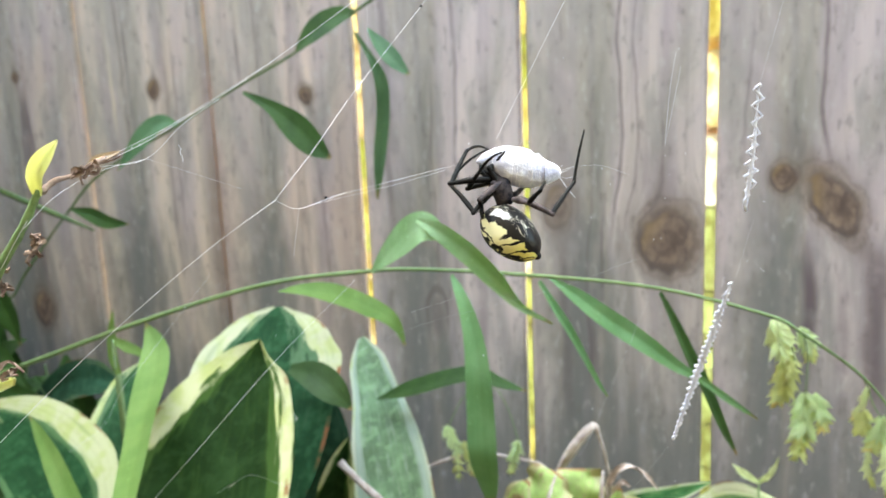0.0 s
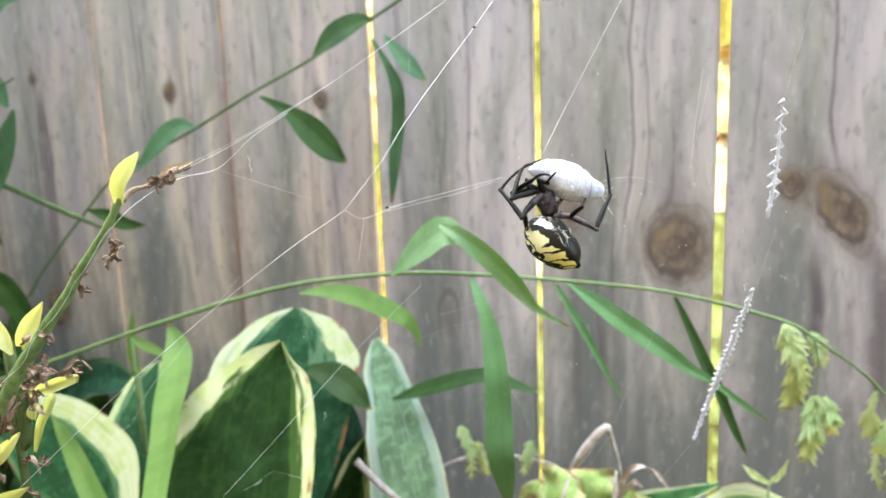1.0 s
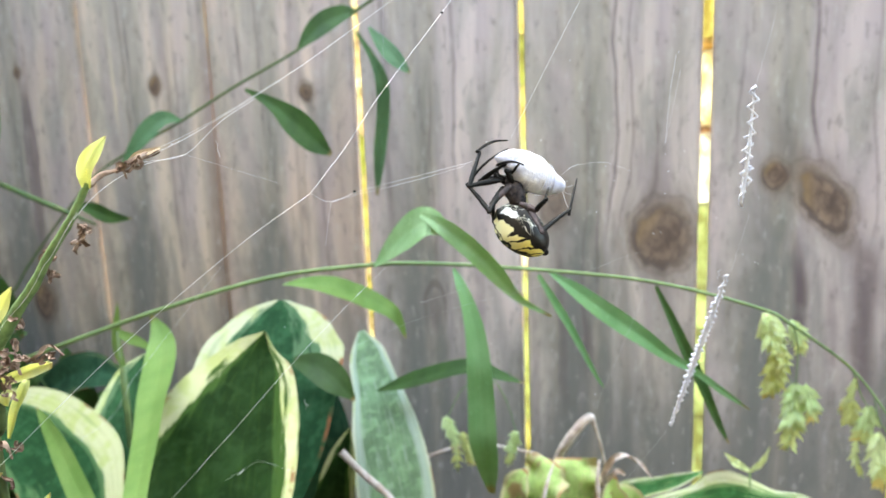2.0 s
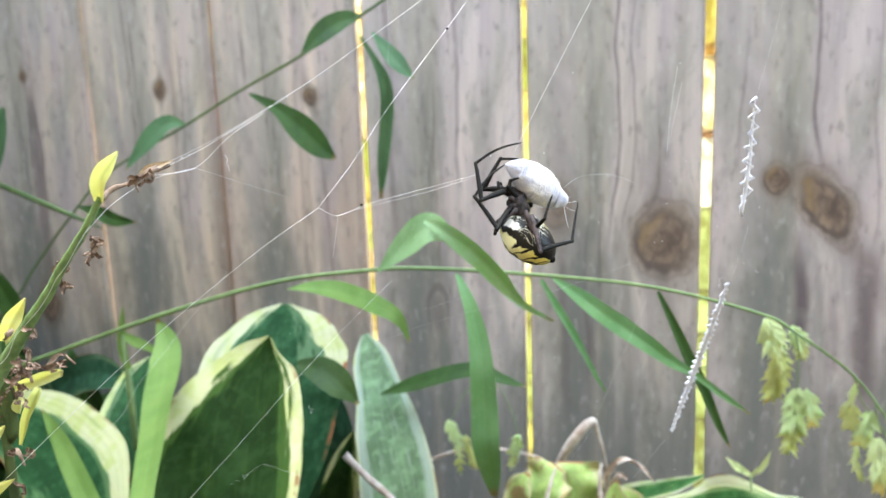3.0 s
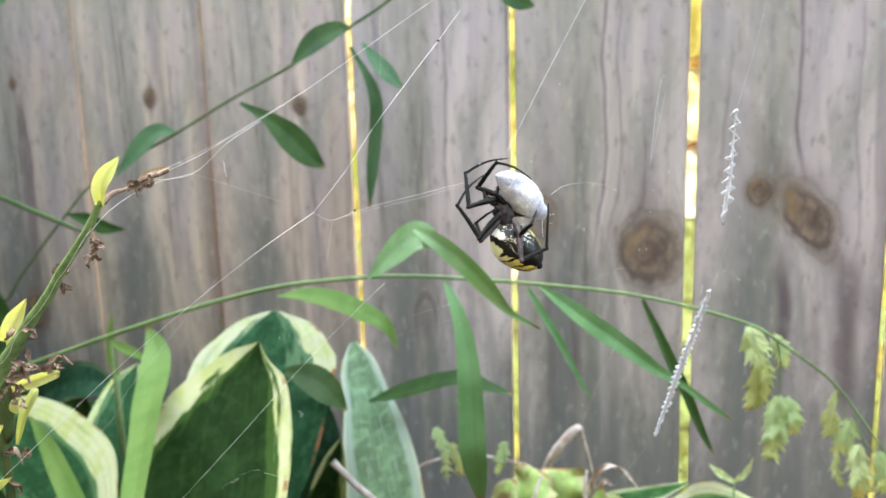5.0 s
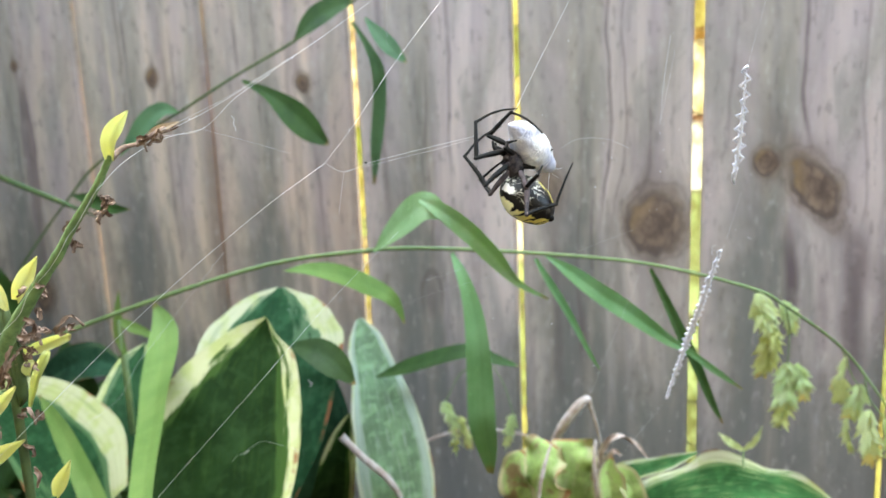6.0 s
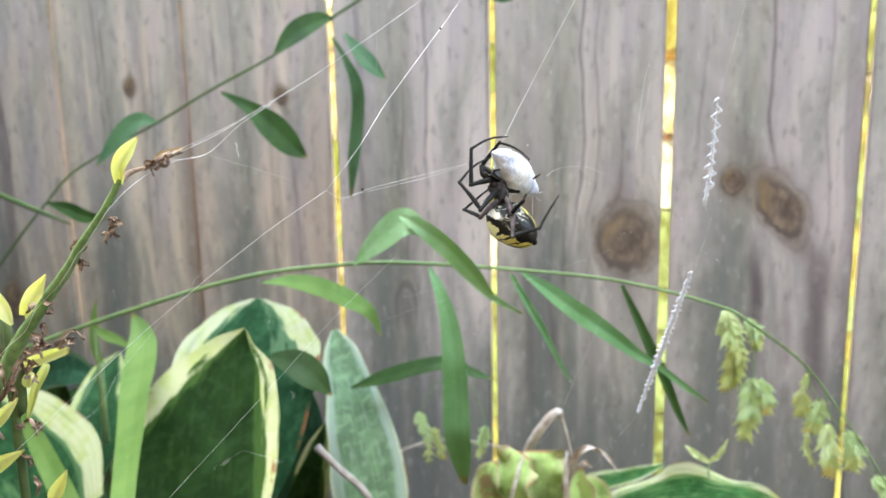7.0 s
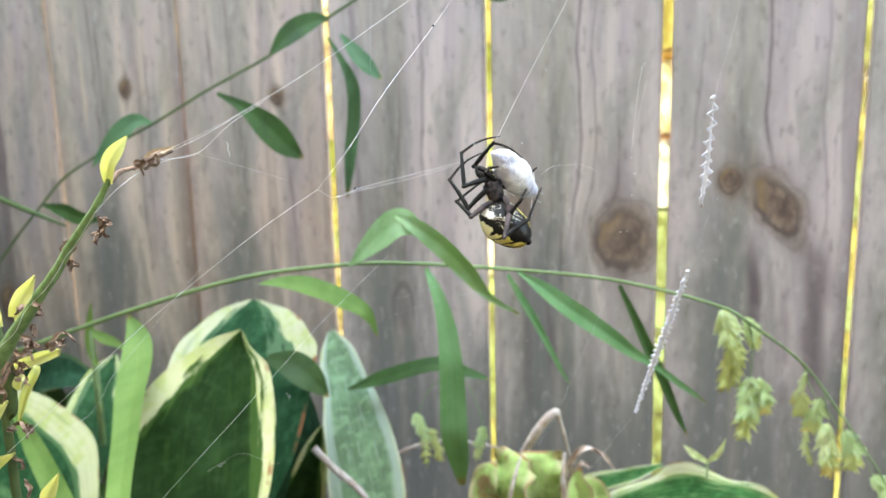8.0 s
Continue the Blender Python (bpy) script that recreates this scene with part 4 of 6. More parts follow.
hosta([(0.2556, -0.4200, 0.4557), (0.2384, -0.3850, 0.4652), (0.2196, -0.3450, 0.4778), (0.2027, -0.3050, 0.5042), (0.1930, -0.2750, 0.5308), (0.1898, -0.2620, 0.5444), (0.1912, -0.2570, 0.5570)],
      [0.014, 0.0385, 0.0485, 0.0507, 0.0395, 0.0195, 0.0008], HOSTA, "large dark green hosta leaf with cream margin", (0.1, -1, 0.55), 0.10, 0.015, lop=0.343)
hosta([(0.1935, -0.3000, 0.4270), (0.1803, -0.2650, 0.4646), (0.1698, -0.2350, 0.4941), (0.1602, -0.2050, 0.5190), (0.1568, -0.1870, 0.5339), (0.1547, -0.1750, 0.5447), (0.1540, -0.1700, 0.5518)],
      [0.015, 0.042, 0.052, 0.054, 0.042, 0.026, 0.005], HOSTA_WIDE, "broad green hosta leaf with wide cream border", (0.1, -1, 0.55), 0.10, 0.015, lop=-0.05)
hosta([(0.2667, -0.2300, 0.3780), (0.2460, -0.1900, 0.4161), (0.2226, -0.1500, 0.4432), (0.1979, -0.1100, 0.4664), (0.1794, -0.0830, 0.4843), (0.1690, -0.0690, 0.4988)],
      [0.017, 0.028, 0.0265, 0.0192, 0.0145, 0.003], HOSTA_PALE, "pale streaked grey-green hosta leaf", (0.2, -1, 0.4), 0.12, 0.03)
hosta([(-0.1104, -0.1900, 0.4525), (-0.0515, -0.2150, 0.4556), (-0.0004, -0.2400, 0.4501), (0.0412, -0.2650, 0.4409), (0.0832, -0.3000, 0.4341)],
      [0.0150, 0.0300, 0.0365, 0.0370, 0.0216], HOSTA_BAND, "arched hosta leaf with broad cream edge", (0.1, -0.8, 0.9), 0.12, 0.02)
hosta([(0.0421, -0.2400, 0.4126), (0.0198, -0.2000, 0.4320), (0.0068, -0.1700, 0.4538), (-0.0013, -0.1450, 0.4706), (-0.0010, -0.1300, 0.4863)],
      [0.012, 0.024, 0.024, 0.017, 0.001], HOSTA_SMALL, "small cream-edged hosta leaf in shade", (0.2, -1, 0.5), 0.2, 0.03)
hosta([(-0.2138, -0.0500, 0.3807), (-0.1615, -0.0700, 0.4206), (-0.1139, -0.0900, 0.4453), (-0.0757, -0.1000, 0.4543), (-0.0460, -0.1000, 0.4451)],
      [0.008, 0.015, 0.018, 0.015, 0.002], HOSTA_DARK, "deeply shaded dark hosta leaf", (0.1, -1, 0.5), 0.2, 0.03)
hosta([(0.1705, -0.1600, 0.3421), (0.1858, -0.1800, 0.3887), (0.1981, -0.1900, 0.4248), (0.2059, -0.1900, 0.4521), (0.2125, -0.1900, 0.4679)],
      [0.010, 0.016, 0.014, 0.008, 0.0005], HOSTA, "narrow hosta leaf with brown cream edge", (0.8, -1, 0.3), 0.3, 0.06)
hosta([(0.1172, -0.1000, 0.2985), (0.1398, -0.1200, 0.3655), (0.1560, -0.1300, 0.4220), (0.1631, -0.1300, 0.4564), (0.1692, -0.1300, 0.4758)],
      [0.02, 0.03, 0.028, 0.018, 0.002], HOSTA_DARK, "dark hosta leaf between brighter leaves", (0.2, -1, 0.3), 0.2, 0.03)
hosta([(0.3465, -0.1900, 0.3714), (0.3499, -0.2050, 0.4102), (0.3522, -0.2150, 0.4382), (0.3552, -0.2180, 0.4548), (0.3592, -0.2160, 0.4654), (0.3629, -0.2120, 0.4694)],
      [0.012, 0.018, 0.0205, 0.020, 0.0145, 0.008], HOSTA_YELLOW, "yellowing hosta leaf with browned edges", (-0.25, -0.85, 0.6), 0.10, 0.5)
hosta([(0.3738, -0.1750, 0.3666), (0.3749, -0.1900, 0.4055), (0.3750, -0.2000, 0.4336), (0.3741, -0.2040, 0.4516), (0.3732, -0.2030, 0.4630), (0.3726, -0.2000, 0.4687)],
      [0.010, 0.013, 0.0140, 0.0145, 0.0145, 0.0125], HOSTA_YELLOW, "torn yellowing hosta leaf with brown rim", (0.25, -0.85, 0.5), 0.10, 0.45)
hosta([(0.3488, -0.2000, 0.3989), (0.3445, -0.2150, 0.4291), (0.3413, -0.2200, 0.4453), (0.3419, -0.2220, 0.4583), (0.3460, -0.2200, 0.4665)],
      [0.006, 0.010, 0.0115, 0.009, 0.002], HOSTA_YELLOW, "cream-yellow fading hosta leaf tip", (-0.2, -0.9, 0.6), 0.4, 0.2)
hosta([(0.4180, -0.1900, 0.4032), (0.4126, -0.1950, 0.4237), (0.4092, -0.2000, 0.4399), (0.4025, -0.2000, 0.4479), (0.3925, -0.2000, 0.4499)],
      [0.004, 0.007, 0.008, 0.006, 0.001], HOSTA_YELLOW, "curled fading hosta leaf", (0.3, -0.8, 0.7), 0.5, 0.25)
hosta([(0.4004, -0.2000, 0.4063), (0.3990, -0.2050, 0.4271), (0.3978, -0.2080, 0.4425), (0.3964, -0.2100, 0.4551), (0.3992, -0.2100, 0.4640)],
      [0.004, 0.008, 0.0095, 0.007, 0.001], HOSTA_YELLOW, "small upright fading hosta leaf", (0.6, -1, 0.3), 0.5, 0.1)
hosta([(0.3427, -0.1100, 0.3479), (0.3751, -0.1200, 0.3933), (0.4015, -0.1300, 0.4139), (0.4264, -0.1400, 0.4287), (0.4476, -0.1400, 0.4398)],
      [0.006, 0.0095, 0.009, 0.006, 0.001], HOSTA_WAVY, "wavy green hosta leaf edged in cream", (0.0, -0.7, 0.9), 0.25, 0.15)
hosta([(0.3976, -0.1600, 0.3770), (0.4261, -0.1800, 0.4205), (0.4553, -0.1900, 0.4399), (0.4830, -0.2000, 0.4484), (0.5063, -0.2050, 0.4482), (0.5385, -0.2100, 0.4409)],
      [0.012, 0.019, 0.020, 0.017, 0.012, 0.002], HOSTA_WAVY, "long rippled hosta leaf striped with cream", (0.0, -0.7, 0.9), 0.15, 0.42)


# ---- broad blades at the foot ----
def broad_blade(pts, widths, mat, label):
    tuft = tagged(part("grass_blade", blade(bmesh.new(), pts, widths, facing=(0.35, -1, 0.3), fold=0.12, across=5), mat), label, "grass blade", "grass blades")
    foot = Vector(pts[0])
    part("blade_stalk", tube(bmesh.new(), [(foot.x - 0.02, foot.y + 0.03, -0.005), (foot.x - 0.01, foot.y + 0.01, foot.z * 0.5), foot], [0.002, 0.0016], 5), STEM, tuft)


broad_blade([(0.2274, -0.4400, 0.5192), (0.2030, -0.4020, 0.5230), (0.1781, -0.3620, 0.5263), (0.1487, -0.3150, 0.5307), (0.1260, -0.2750, 0.5398), (0.1145, -0.2580, 0.5487), (0.1015, -0.2480, 0.5604)], [0.007, 0.0077, 0.0093, 0.0108, 0.0110, 0.0079, 0.0004], GREEN, "broad upright bright green grass blade")
broad_blade([(0.1091, -0.3300, 0.4454), (0.0823, -0.3100, 0.4608), (0.0467, -0.2850, 0.4751), (0.0193, -0.2650, 0.4799), (-0.0033, -0.2500, 0.4864)], [0.0095, 0.0085, 0.0075, 0.005, 0.0004], GREEN, "green grass blade leaning over hosta leaves")
broad_blade([(0.0346, -0.2000, 0.5024), (0.0311, -0.2000, 0.5156), (0.0322, -0.2000, 0.5334), (0.0355, -0.2000, 0.5520)], [0.002, 0.0035, 0.003, 0.0003], GREEN, "thin young grass blade")
broad_blade([(0.0327, -0.2000, 0.5290), (0.0433, -0.2000, 0.5245), (0.0545, -0.2000, 0.5209), (0.0662, -0.2000, 0.5139)], [0.002, 0.004, 0.003, 0.0003], GREEN, "thin young grass blade leaning sideways")


# ---- dry stalks between the lilies ----
def build_dry_stalks():
    for pts, radii, label in (
            ([(0.3444, -0.1700, 0.4297), (0.3632, -0.1840, 0.4697), (0.3777, -0.1840, 0.4894), (0.3817, -0.1800, 0.4821), (0.3870, -0.1700, 0.4496), (0.3884, -0.1600, 0.4086)], [0.0018, 0.0034, 0.0030, 0.0012, 0.0009, 0.0009], "bent dry pinkish flower stalk"),
            ([(0.3646, -0.2280, 0.4768), (0.3619, -0.2340, 0.4663), (0.3584, -0.2350, 0.4491), (0.3561, -0.2300, 0.4286)], [0.0006, 0.0012, 0.0013, 0.0012], "brown dry stem lying over a fading leaf"),
            ([(0.3899, -0.2140, 0.4757), (0.3894, -0.2170, 0.4634), (0.3901, -0.2160, 0.4455), (0.3909, -0.2100, 0.4226)], [0.0007, 0.0014, 0.0012, 0.0012], "brown rotted leaf stalk"),
            ([(0.2216, -0.1500, 0.3913), (0.2507, -0.1500, 0.4298), (0.2882, -0.1400, 0.4418), (0.3251, -0.1300, 0.4359), (0.3359, -0.1300, 0.4325)], [0.0013, 0.0012, 0.0011, 0.0009, 0.0006], "thin bare brownish twig"),
            ([(0.2093, -0.2000, 0.4540), (0.2260, -0.2000, 0.4386), (0.2447, -0.2000, 0.4235), (0.2549, -0.1900, 0.3933)], [0.0028, 0.0026, 0.0024, 0.0022], "yellowed stalk of a hosta leaf")):
        ob = tagged(part("dry_stalk", tube(bmesh.new(), pts, radii, 6, 7, 0.25), DRY_PALE), label, "stalk", "dry stalks")
        foot = Vector(pts[-1] if pts[-1][2] < pts[0][2] else pts[0])
        part("stalk_foot", tube(bmesh.new(), [(foot.x, foot.y + 0.02, -0.005), (foot.x, foot.y + 0.01, foot.z * 0.5), foot], [0.002, 0.0014], 4), DRY, ob)
    clump = thing("withered_leaf", "shrivelled dark brown leaf curled over on its stalk", "leaf")
    rows = [(0.3892, -0.1950, 0.4471), (0.3898, -0.2000, 0.4595), (0.3938, -0.2030, 0.4692), (0.4002, -0.2050, 0.4747), (0.4074, -0.2050, 0.4747), (0.4142, -0.2000, 0.4674), (0.4200, -0.1950, 0.4579)]
    leaf_on(clump, rows, [0.0012, 0.0020, 0.0020, 0.0018, 0.0018, 0.0012, 0.0004], WITHERED, facing=(0.2, -0.7, 0.8), fold=0.8, wave=0.5, twist=(0, 60, -40, 30))
    leaf_on(clump, [(0.3914, -0.2000, 0.4505), (0.3958, -0.2060, 0.4618), (0.4001, -0.2060, 0.4662), (0.4043, -0.2040, 0.4626)], [0.0008, 0.0018, 0.0016, 0.0006], WITHERED, facing=(0.4, -1, 0.2), fold=0.7, wave=0.5)
    p = Vector(rows[0])
    part("leaf_stalk", tube(bmesh.new(), [(p.x, p.y + 0.01, -0.005), (p.x, p.y, p.z * 0.6), p], [0.0016, 0.0013], 4), WITHERED, clump)
    v = thing("seedling", "small pale green forked seedling leaf", "seedling")
    leaf_on(v, [(0.4768, -0.1900, 0.4676), (0.4685, -0.1900, 0.4722), (0.4617, -0.1900, 0.4777)], [0.0012, 0.0024, 0.0003], SPIKE, wave=0.5)
    leaf_on(v, [(0.4768, -0.1900, 0.4676), (0.4831, -0.1900, 0.4740), (0.4875, -0.1900, 0.4845)], [0.0012, 0.0020, 0.0003], SPIKE, wave=0.5)
    p = Vector((0.4768, -0.1900, 0.4676))
    part("stalklet", tube(bmesh.new(), [(p.x, p.y, -0.005), (p.x + 0.005, p.y, p.z * 0.6), p], [0.001, 0.0007], 4), STEM, v)


build_dry_stalks()


# ---- vine on the fence ----
def build_vine():
    vine = thing("vine", "slender green vine climbing across the fence boards", "vine")
    line = [(0.2263, -0.0600, 0.7870), (0.2013, -0.0600, 0.7707), (0.1640, -0.0600, 0.7509), (0.1185, -0.0600, 0.7267), (0.0628, -0.0600, 0.7017), (0.0068, -0.0600, 0.6737), (-0.0398, -0.0600, 0.6524), (-0.0892, -0.0600, 0.6264), (-0.1220, -0.0600, 0.5967), (-0.1565, -0.0600, 0.5630), (-0.1979, -0.0600, 0.5162), (-0.2382, -0.0600, 0.4431)]
    foot = Vector(line[-1])
    part("vine_stem", tube(bmesh.new(), [(0.2897, -0.0600, 0.8290), (0.2586, -0.0600, 0.8074)] + line + [(foot.x - 0.04, -0.07, -0.005)], [0.0012, 0.0013, 0.0012, 0.0011, 0.0014], 5), VINE, vine)
    part("vine_stem", tube(bmesh.new(), [(-0.2515, -0.0700, 0.6396), (-0.1991, -0.0700, 0.6211), (-0.1295, -0.0700, 0.5971), (-0.0867, -0.0700, 0.5824)], [0.0024, 0.0028, 0.0026, 0.001], 5), VINE, vine)
    def vine_leaf(pts, widths, mat):
        part("leaf", blade(bmesh.new(), pts, widths, facing=(0.2, -1, 0.4), fold=0.2, twist=(0, 20)), mat, vine)

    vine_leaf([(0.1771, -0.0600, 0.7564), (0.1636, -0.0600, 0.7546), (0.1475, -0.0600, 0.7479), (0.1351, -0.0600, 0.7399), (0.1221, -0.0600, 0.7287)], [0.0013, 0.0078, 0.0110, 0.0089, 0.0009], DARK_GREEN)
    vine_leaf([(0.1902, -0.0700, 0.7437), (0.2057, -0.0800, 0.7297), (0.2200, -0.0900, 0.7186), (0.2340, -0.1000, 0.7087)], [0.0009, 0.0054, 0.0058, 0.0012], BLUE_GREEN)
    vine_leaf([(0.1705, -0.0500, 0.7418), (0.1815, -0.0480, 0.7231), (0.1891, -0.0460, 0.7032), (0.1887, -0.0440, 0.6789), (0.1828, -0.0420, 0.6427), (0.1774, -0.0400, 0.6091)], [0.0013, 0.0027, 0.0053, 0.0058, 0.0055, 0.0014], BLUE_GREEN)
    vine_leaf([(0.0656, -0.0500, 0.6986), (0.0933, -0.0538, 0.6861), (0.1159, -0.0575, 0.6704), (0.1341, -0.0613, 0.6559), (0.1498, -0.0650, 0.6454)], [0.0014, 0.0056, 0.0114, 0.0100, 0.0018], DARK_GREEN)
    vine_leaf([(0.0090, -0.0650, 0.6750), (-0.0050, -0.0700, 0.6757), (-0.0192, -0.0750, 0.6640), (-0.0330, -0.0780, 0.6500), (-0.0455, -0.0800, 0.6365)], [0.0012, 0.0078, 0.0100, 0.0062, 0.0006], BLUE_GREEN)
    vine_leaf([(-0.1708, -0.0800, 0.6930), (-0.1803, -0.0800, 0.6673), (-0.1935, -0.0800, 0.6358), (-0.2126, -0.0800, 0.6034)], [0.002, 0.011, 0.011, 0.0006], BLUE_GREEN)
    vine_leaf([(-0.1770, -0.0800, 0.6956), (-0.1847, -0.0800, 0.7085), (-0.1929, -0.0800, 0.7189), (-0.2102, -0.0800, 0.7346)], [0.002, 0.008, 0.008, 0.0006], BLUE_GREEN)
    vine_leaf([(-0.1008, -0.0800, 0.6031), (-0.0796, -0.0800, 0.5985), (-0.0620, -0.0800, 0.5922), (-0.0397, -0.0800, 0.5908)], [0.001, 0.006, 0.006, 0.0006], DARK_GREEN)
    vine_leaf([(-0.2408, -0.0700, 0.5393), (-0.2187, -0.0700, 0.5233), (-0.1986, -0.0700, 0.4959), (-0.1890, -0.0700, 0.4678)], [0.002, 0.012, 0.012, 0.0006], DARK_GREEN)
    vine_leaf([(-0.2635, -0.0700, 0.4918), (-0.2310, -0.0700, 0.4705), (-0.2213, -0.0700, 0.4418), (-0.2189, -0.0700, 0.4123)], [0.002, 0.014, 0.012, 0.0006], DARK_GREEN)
    vine_leaf([(-0.1705, -0.0500, 0.7943), (-0.1906, -0.0500, 0.7928), (-0.2018, -0.0500, 0.7858), (-0.2213, -0.0500, 0.7713)], [0.002, 0.008, 0.008, 0.0006], BLUE_GREEN)
    vine_leaf([(0.2918, -0.0500, 0.7878), (0.3027, -0.0500, 0.7749), (0.3135, -0.0500, 0.7694), (0.3231, -0.0500, 0.7665)], [0.001, 0.006, 0.006, 0.0006], DARK_GREEN)


build_vine()


# ---- dim undergrowth at the foot of the fence ----
def build_undergrowth():
    """Dark leaves for the gloom at the left; those beyond view are added to shade the fence."""
    bush = thing("shaded_undergrowth", "dim dark green undergrowth at the foot of the fence", "undergrowth")
    r = random.Random(21)
    for k in range(7):
        x = -0.34 + 0.05 * k
        part("stem", tube(bmesh.new(), [(x, -0.05, -0.005), (x + r.uniform(-0.03, 0.03), -0.05, 0.25), (x + r.uniform(-0.05, 0.05), -0.045, 0.44)], [0.002, 0.0012], 4, 6), VINE, bush)
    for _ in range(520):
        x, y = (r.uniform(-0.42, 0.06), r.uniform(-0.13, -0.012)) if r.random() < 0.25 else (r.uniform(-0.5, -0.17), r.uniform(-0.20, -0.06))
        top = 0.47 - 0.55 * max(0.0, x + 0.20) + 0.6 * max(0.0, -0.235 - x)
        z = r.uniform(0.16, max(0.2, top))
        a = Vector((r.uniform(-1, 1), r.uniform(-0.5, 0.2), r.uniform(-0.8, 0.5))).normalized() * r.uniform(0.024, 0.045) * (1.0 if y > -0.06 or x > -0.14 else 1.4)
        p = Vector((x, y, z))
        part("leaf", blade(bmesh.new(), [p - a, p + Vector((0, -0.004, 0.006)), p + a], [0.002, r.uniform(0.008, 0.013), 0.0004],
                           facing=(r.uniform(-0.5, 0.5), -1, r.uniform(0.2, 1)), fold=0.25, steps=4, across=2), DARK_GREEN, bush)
    # a few more, placed past the left of the view to block light
    for _ in range(10):
        y = r.uniform(-0.20, -0.04)
        x = 0.29 - 0.46 * (y + 0.565) / 0.565 - 0.075 - r.random() ** 1.5 * 0.3
        p = Vector((x, y, r.uniform(0.45, 0.70)))
        a = Vector((r.uniform(-1, 1), r.uniform(-0.5, 0.5), r.uniform(-0.7, 0.3))).normalized() * r.uniform(0.03, 0.05)
        if x + abs(a.x) > 0.26 - 0.46 * (y + 0.565) / 0.565:
            continue
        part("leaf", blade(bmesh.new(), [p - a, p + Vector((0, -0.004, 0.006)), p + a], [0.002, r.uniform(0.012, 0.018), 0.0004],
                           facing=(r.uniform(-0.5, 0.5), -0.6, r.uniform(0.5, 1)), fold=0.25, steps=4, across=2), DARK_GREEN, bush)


build_undergrowth()


# ---- near stem with yellow buds ----
def build_bud_plant():
    plant = thing("budding_stem", "near green stem with yellow young leaves and dry husks", "plant")
    main = [(0.2668, -0.5650, 0.6046), (0.2795, -0.5650, 0.6209), (0.2892, -0.5650, 0.6338), (0.2961, -0.5650, 0.6436), (0.3024, -0.5650, 0.6523), (0.3083, -0.5650, 0.6591), (0.3130, -0.5650, 0.6648), (0.3187, -0.5650, 0.6710), (0.3236, -0.5650, 0.6775), (0.3316, -0.5650, 0.6868), (0.3364, -0.5650, 0.6939)]
    foot = Vector(main[0])
    part("stem", tube(bmesh.new(), [(foot.x - 0.02, foot.y + 0.05, -0.005), (foot.x - 0.01, foot.y + 0.02, 0.3)] + main,
                      [0.002, 0.0019, 0.0018, 0.0018, 0.0018, 0.0015, 0.0013, 0.0010, 0.0008], 7, 9, 0.16), STEM_NEAR, plant)
    side = [(0.2849, -0.5480, 0.6390), (0.2852, -0.5480, 0.6354), (0.2842, -0.5480, 0.6237), (0.2818, -0.5480, 0.6030)]
    part("side_stem", tube(bmesh.new(), side + [(side[-1][0], -0.54, -0.005)], [0.0012, 0.0014, 0.0014, 0.0014], 7, 8, 0.08), STEM_DARK, plant)
    def young_leaf(pts, widths, mat):
        part("young_leaf", blade(bmesh.new(), pts, widths, facing=(0.3, -1, 0.2), fold=0.85, twist=(0, 15)), mat, plant)

    young_leaf([(0.3363, -0.5650, 0.6930), (0.3375, -0.5660, 0.6970), (0.3389, -0.5650, 0.7001), (0.3407, -0.5630, 0.7035)], [0.0010, 0.0017, 0.0017, 0.0002], LIME)
    young_leaf([(0.2958, -0.5600, 0.6543), (0.2941, -0.5600, 0.6582), (0.2897, -0.5580, 0.6610), (0.2876, -0.5560, 0.6649)], [0.0005, 0.0022, 0.0021, 0.0003], LIME)
    young_leaf([(0.3092, -0.5700, 0.6604), (0.3123, -0.5710, 0.6641), (0.3141, -0.5700, 0.6674), (0.3167, -0.5700, 0.6711)], [0.0010, 0.0018, 0.0018, 0.0003], LIME)
    young_leaf([(0.2728, -0.5350, 0.6324), (0.2794, -0.5350, 0.6351), (0.2858, -0.5350, 0.6377), (0.2914, -0.5350, 0.6396)], [0.0010, 0.0017, 0.0018, 0.0012], LIME)
    young_leaf([(0.2874, -0.5480, 0.6320), (0.2884, -0.5490, 0.6341), (0.2892, -0.5490, 0.6358), (0.2899, -0.5480, 0.6362)], [0.0005, 0.0013, 0.0012, 0.0003], LIME)
    young_leaf([(0.2832, -0.5600, 0.6229), (0.2870, -0.5610, 0.6264), (0.2909, -0.5610, 0.6300), (0.2945, -0.5600, 0.6339)], [0.0010, 0.0018, 0.0018, 0.0004], LIME)
    young_leaf([(0.2635, -0.5500, 0.6005), (0.2760, -0.5550, 0.6084), (0.2837, -0.5560, 0.6133), (0.2908, -0.5560, 0.6170)], [0.0016, 0.0024, 0.0022, 0.0003], LIME)
    young_leaf([(0.2710, -0.5550, 0.6260), (0.2753, -0.5550, 0.6276), (0.2785, -0.5550, 0.6296), (0.2812, -0.5550, 0.6315)], [0.0008, 0.0018, 0.0016, 0.0003], LIME)
    young_leaf([(0.2833, -0.5450, 0.6210), (0.2853, -0.5450, 0.6259), (0.2871, -0.5450, 0.6303), (0.2901, -0.5440, 0.6360), (0.2903, -0.5430, 0.6376)], [0.0004, 0.0010, 0.0012, 0.0013, 0.0005], SPIKE_RIPE)
    young_leaf([(0.2880, -0.5450, 0.5946), (0.2902, -0.5450, 0.5988), (0.2922, -0.5450, 0.6022), (0.2946, -0.5450, 0.6063)], [0.0008, 0.0020, 0.0018, 0.0003], LIME)
